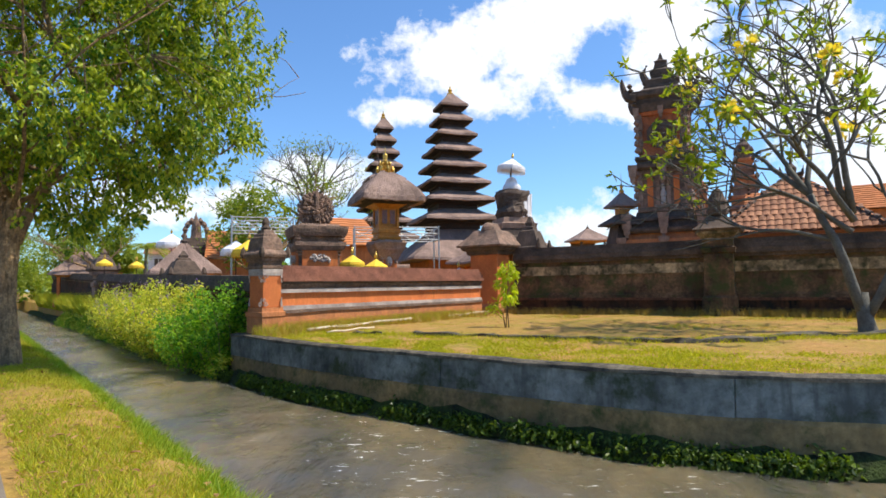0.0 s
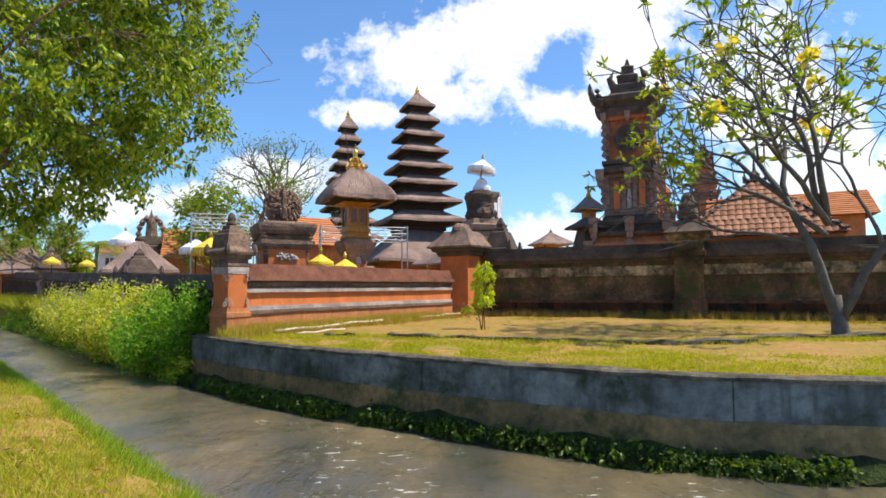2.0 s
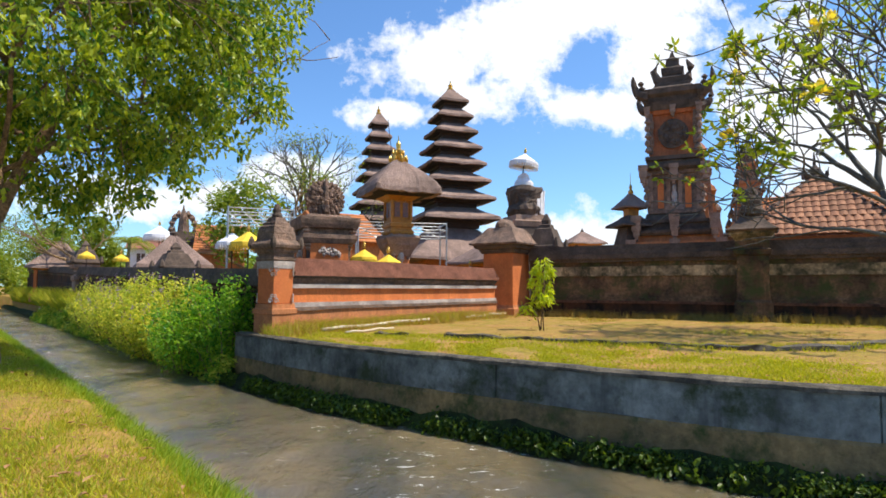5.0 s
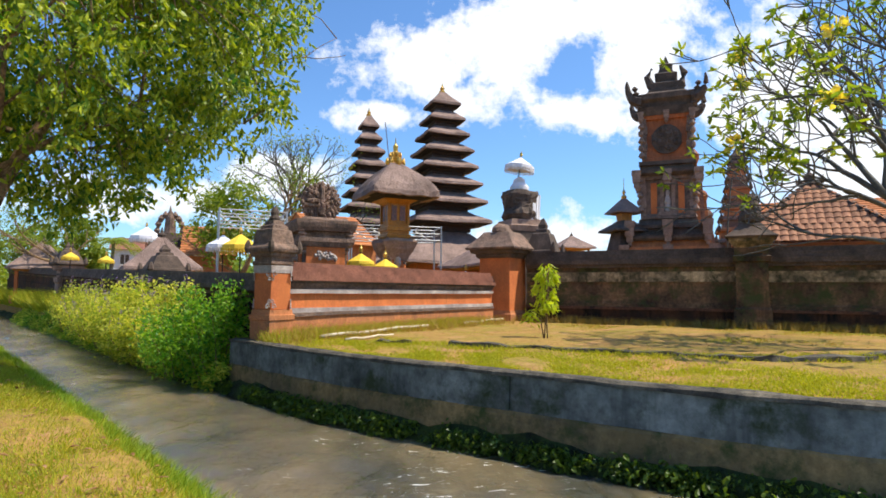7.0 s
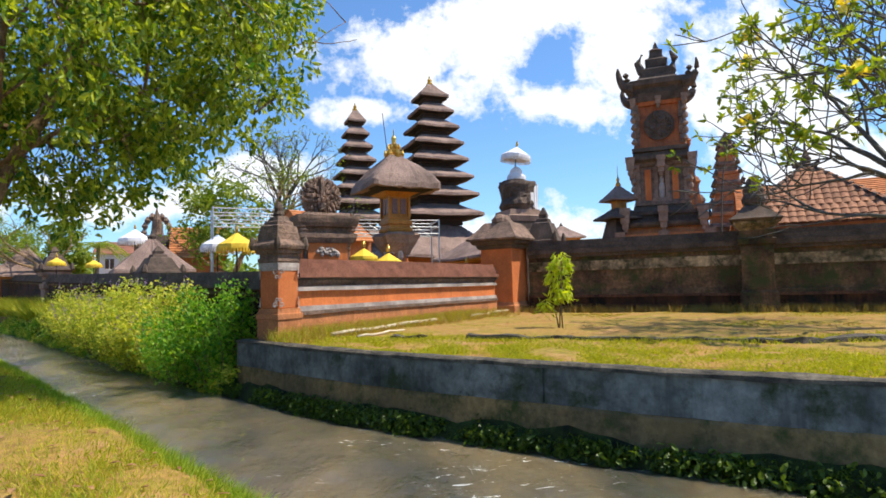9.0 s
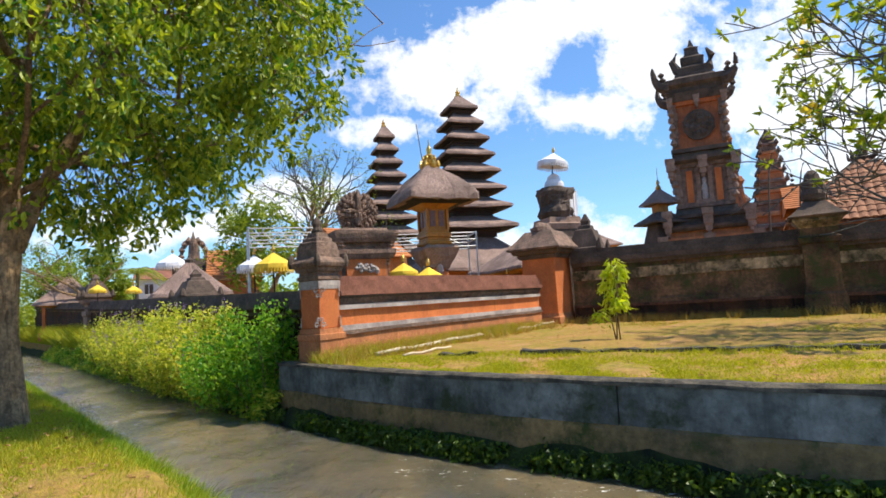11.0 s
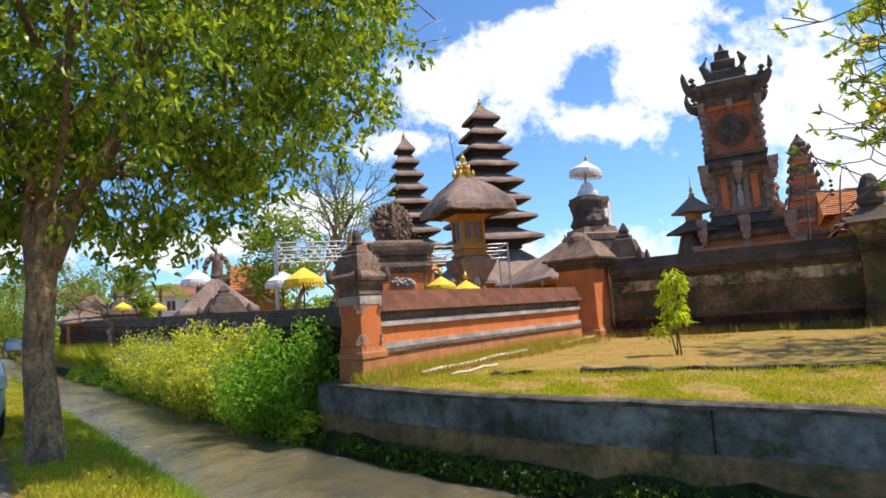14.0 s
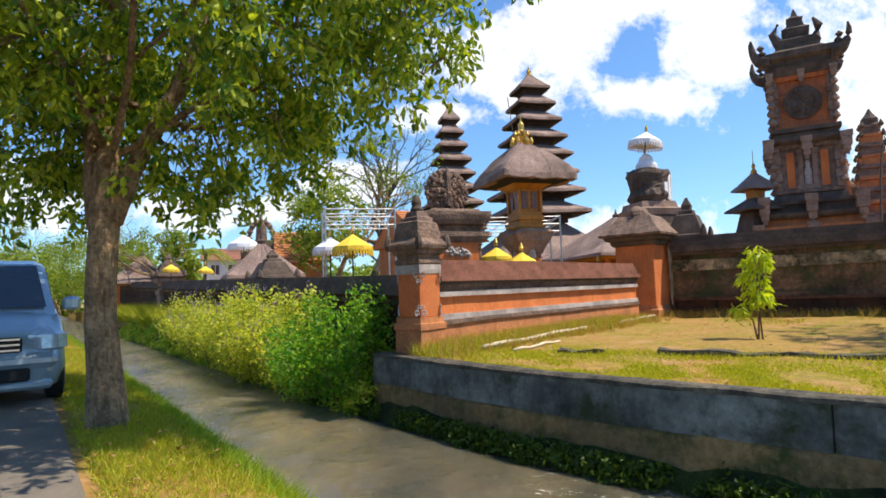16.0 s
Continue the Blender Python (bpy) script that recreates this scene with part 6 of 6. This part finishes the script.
def car(at, turn):
    c = thing("car", "silver-blue people carrier parked behind the tree", "car", (*at, 0), turn)
    # sections across, from the nose (y = 0) to the tail: y, half width, sill z, belt z
    secs = [(0.0, 0.62, 0.3, 0.58), (0.05, 0.74, 0.24, 0.7), (0.2, 0.8, 0.22, 0.8), (0.5, 0.83, 0.2, 0.9), (0.9, 0.83, 0.2, 1.0), (1.6, 0.83, 0.2, 1.06), (2.6, 0.83, 0.2, 1.08), (3.6, 0.82, 0.2, 1.1), (4.05, 0.78, 0.26, 1.1), (4.15, 0.7, 0.35, 1.05)]
    s = Shape()
    for y, h, z0, z1 in secs:
        for x, z in ((-h * 0.92, z0), (-h, z0 + 0.18), (-h, z1 - 0.16), (-h * 0.93, z1 - 0.03), (-h * 0.6, z1 + 0.02), (0, z1 + 0.04), (h * 0.6, z1 + 0.02), (h * 0.93, z1 - 0.03), (h, z1 - 0.16), (h, z0 + 0.18), (h * 0.92, z0)):
            s.v.append((x, y, z))
    w = 11
    for i in range(len(secs) - 1):
        for k in range(w):
            a, b = i * w + k, i * w + (k + 1) % w
            s.f.append((a, a + w, b + w, b))
    s.f.append(tuple(range(w)))
    s.f.append(tuple(reversed(range((len(secs) - 1) * w, len(secs) * w))))
    part("body", s, PAINT, c, smooth=True)
    cab = Shape()
    for y, h, z in ((0.78, 0.76, 0.97), (1.62, 0.66, 1.6), (2.0, 0.64, 1.66), (3.6, 0.62, 1.66), (4.02, 0.68, 1.1)):
        for x in (-h, -h * 0.85, h * 0.85, h):
            cab.v.append((x, y, z - (0.05 if abs(x) == h else 0)))
    for i in range(4):
        for k in range(3):
            a = i * 4 + k
            cab.f.append((a, a + 1, a + 5, a + 4))
    for sg in (0, 3):
        cab.f.append((0 + sg, 4 + sg, 8 + sg, 12 + sg, 16 + sg))
    part("cabin", cab, PAINT, c, smooth=False)
    part("windscreen", Shape().add([(-0.66, 0.85, 1.05), (0.66, 0.85, 1.05), (0.57, 1.55, 1.575), (-0.57, 1.55, 1.575)], [(0, 1, 2, 3)]), GLASS, c, "dark windscreen")
    for sg in (-1, 1):
        part("side_window", Shape().add([(sg * 0.735, 1.2, 1.12), (sg * 0.665, 1.66, 1.56), (sg * 0.645, 3.5, 1.56), (sg * 0.7, 3.8, 1.12)], [(0, 1, 2, 3)]), GLASS, c)
        part("headlamp", Shape().stack([(0.58, 0.1), (0.62, 0.19), (0.76, 0.18), (0.84, 0.05)], sg * 0.5, (sg * 0.64, 0.17), 8, 0, 1.2), LAMP_GLASS, c, "clear headlamp")
        part("fog_lamp", Shape().box((sg * 0.62, 0.05, 0.42), (0.16, 0.06, 0.12)), LAMP_GLASS, c, bevel=0.02)
        mirror = part("mirror", Shape().stack([(1.0, 0.05), (1.03, 0.1), (1.13, 0.1), (1.17, 0.05)], 0, (sg * 0.93, 1.2), 8), PAINT, c, "wing mirror")
    part("grille", Shape().box((0, 0.01, 0.67), (0.86, 0.06, 0.16)), RUBBER, c, bevel=0.02)
    for z in (0.62, 0.675, 0.73):
        part("grille_bar", Shape().box((0, -0.03, z), (0.82, 0.03, 0.02)), CHROME, c)
    part("badge", Shape().stack([(0.63, 0.05), (0.68, 0.08), (0.73, 0.05)], 0, (0, -0.03), 12), CHROME, c)
    part("bumper", Shape().box((0, 0.02, 0.5), (1.5, 0.16, 0.17)), PAINT, c, bevel=0.06)
    part("air_intake", Shape().box((0, 0.0, 0.36), (1.0, 0.06, 0.14)), RUBBER, c, bevel=0.02)
    part("lower_bumper", Shape().box((0, 0.04, 0.25), (1.4, 0.1, 0.1)), PAINT, c, bevel=0.03)
    plate = part("number_plate", Shape().box((0, -0.05, 0.33), (0.43, 0.015, 0.135)), PLATE, c, "black number plate")
    for k in range(5):
        part("plate_bar", Shape().box((-0.14 + 0.07 * k, -0.06, 0.345), (0.045, 0.004, 0.06)), PLATE_MARK, plate)
    part("plate_bar", Shape().box((0, -0.06, 0.288), (0.16, 0.004, 0.018)), PLATE_MARK, plate)
    part("wiper", Shape().tube([(-0.5, 0.83, 1.06), (0.1, 0.86, 1.08)], 0.012, 6), RUBBER, c)
    for sg in (-1, 1):
        for y in (0.78, 3.35):
            wh = Shape()
            n = 24
            for x, r in ((0.0, 0.2), (0.02, 0.29), (0.18, 0.29), (0.2, 0.2)):
                for k in range(n):
                    a = 2 * math.pi * k / n
                    wh.v.append((sg * (0.84 - x), y + math.cos(a) * r, 0.29 + math.sin(a) * r))
            for i in range(3):
                for k in range(n):
                    a, b = i * n + k, i * n + (k + 1) % n
                    wh.f.append((a, b, b + n, a + n))
            wheel = part("wheel", wh, RUBBER, c, "black tyre")
            rim = Shape()
            for k in range(n):
                a = 2 * math.pi * k / n
                rim.v.append((sg * 0.82, y + math.cos(a) * 0.2, 0.29 + math.sin(a) * 0.2))
            rim.v.append((sg * 0.79, y, 0.29))
            for k in range(n):
                rim.f.append((k, (k + 1) % n, n))
            part("rim", rim, CHROME, wheel)
    return c


car((-8.12, 9.0), math.atan2(0.768, -0.64) - math.pi / 2)

# ---- trees behind ----
far_tree((-11.3, 34.0), 7.2, 2.2, 31, LEAF_FAR, "leafy green tree behind the scaffold", 90, low=0.3)
far_tree((-10.6, 39.5), 9.8, 3.0, 32, LEAF_FAR, "bare grey frangipani tree behind the temple", bare=True)
far_tree((-8.8, 42.0), 8.4, 2.6, 38, LEAF_FAR, "bare grey tree behind the carved shrine", bare=True)
far_tree((-23.6, 41.5), 6.2, 1.3, 33, LEAF_FAR, "slim green tree beyond the low wall", 90, low=0.15)
far_tree((-30.5, 48.0), 6.2, 2.2, 34, LEAF_FAR, "light green tree beyond the low wall", 70, low=0.25)
far_tree((-40.0, 52.0), 6.5, 3.5, 35, LEAF_FAR, "broad green roadside tree in the distance", 120, low=0.1)
far_tree((-33.0, 37.2), 5.4, 2.6, 36, LEAF_FAR, "bright green hedge tree by the road", 110, low=0.05)
far_tree((-46.0, 62.0), 8.0, 4.5, 37, LEAF_FAR, "broad green tree at the end of the canal", 120, low=0.1)


def palm(at, height, seed):
    rng = random.Random(seed)
    t = thing("palm_tree", "coconut palm far beyond the low wall", "palm", (*at, 0), 0)
    part("trunk", Shape().tube([(0, 0, 0), (0.1, 0, height * 0.5), (0.2, 0, height)], [0.2, 0.15, 0.12], 8), BARK_GREY, t)
    for k in range(13):
        a = 2 * math.pi * k / 13 + rng.gauss(0, 0.15)
        f, lift = Shape(), rng.uniform(0.1, 0.9)
        spine = [Vector((0.2 + math.cos(a) * r, math.sin(a) * r, height + lift * r * 0.9 - 0.42 * r * r)) for r in (0, 0.5, 1.0, 1.5, 2.0, 2.4)]
        f.tube(spine, [0.04, 0.035, 0.03, 0.02, 0.015, 0.01], 5)
        for i in range(5):
            for j in range(5):
                p = spine[i].lerp(spine[i + 1], j / 5)
                for sg in (-1, 1):
                    f.leaf(p, Vector((-math.sin(a) * sg + math.cos(a) * 0.5, math.cos(a) * sg + math.sin(a) * 0.5, -0.5)), 0.5, 0.05, Vector((0, 0, 1)))
        part("frond", f, LEAF_FAR, t)
    return t


palm((-24.4, 46.6), 4.5, 3)


def far_woods():
    """A low belt of trees along the horizon."""
    rng = random.Random(77)
    s = Shape()
    for _ in range(420):
        a = rng.uniform(-1.05, 0.75)
        r = rng.uniform(75, 105)
        x, y = math.sin(a) * r, math.cos(a) * r
        h = 4.2 + 2.2 * noise.noise(Vector((a * 9, 0, 2))) + rng.uniform(-0.6, 0.6)
        for k in range(3):
            clump(s, (x + rng.gauss(0, 1.4), y, h * rng.uniform(0.2, 0.9)), 1.5, 26, 0.9, rng, 0.2, 0.5)
    tagged(part("far_woods", s, LEAF_FAR), "distant belt of green trees on the horizon", "trees", kind="stuff")


far_woods()
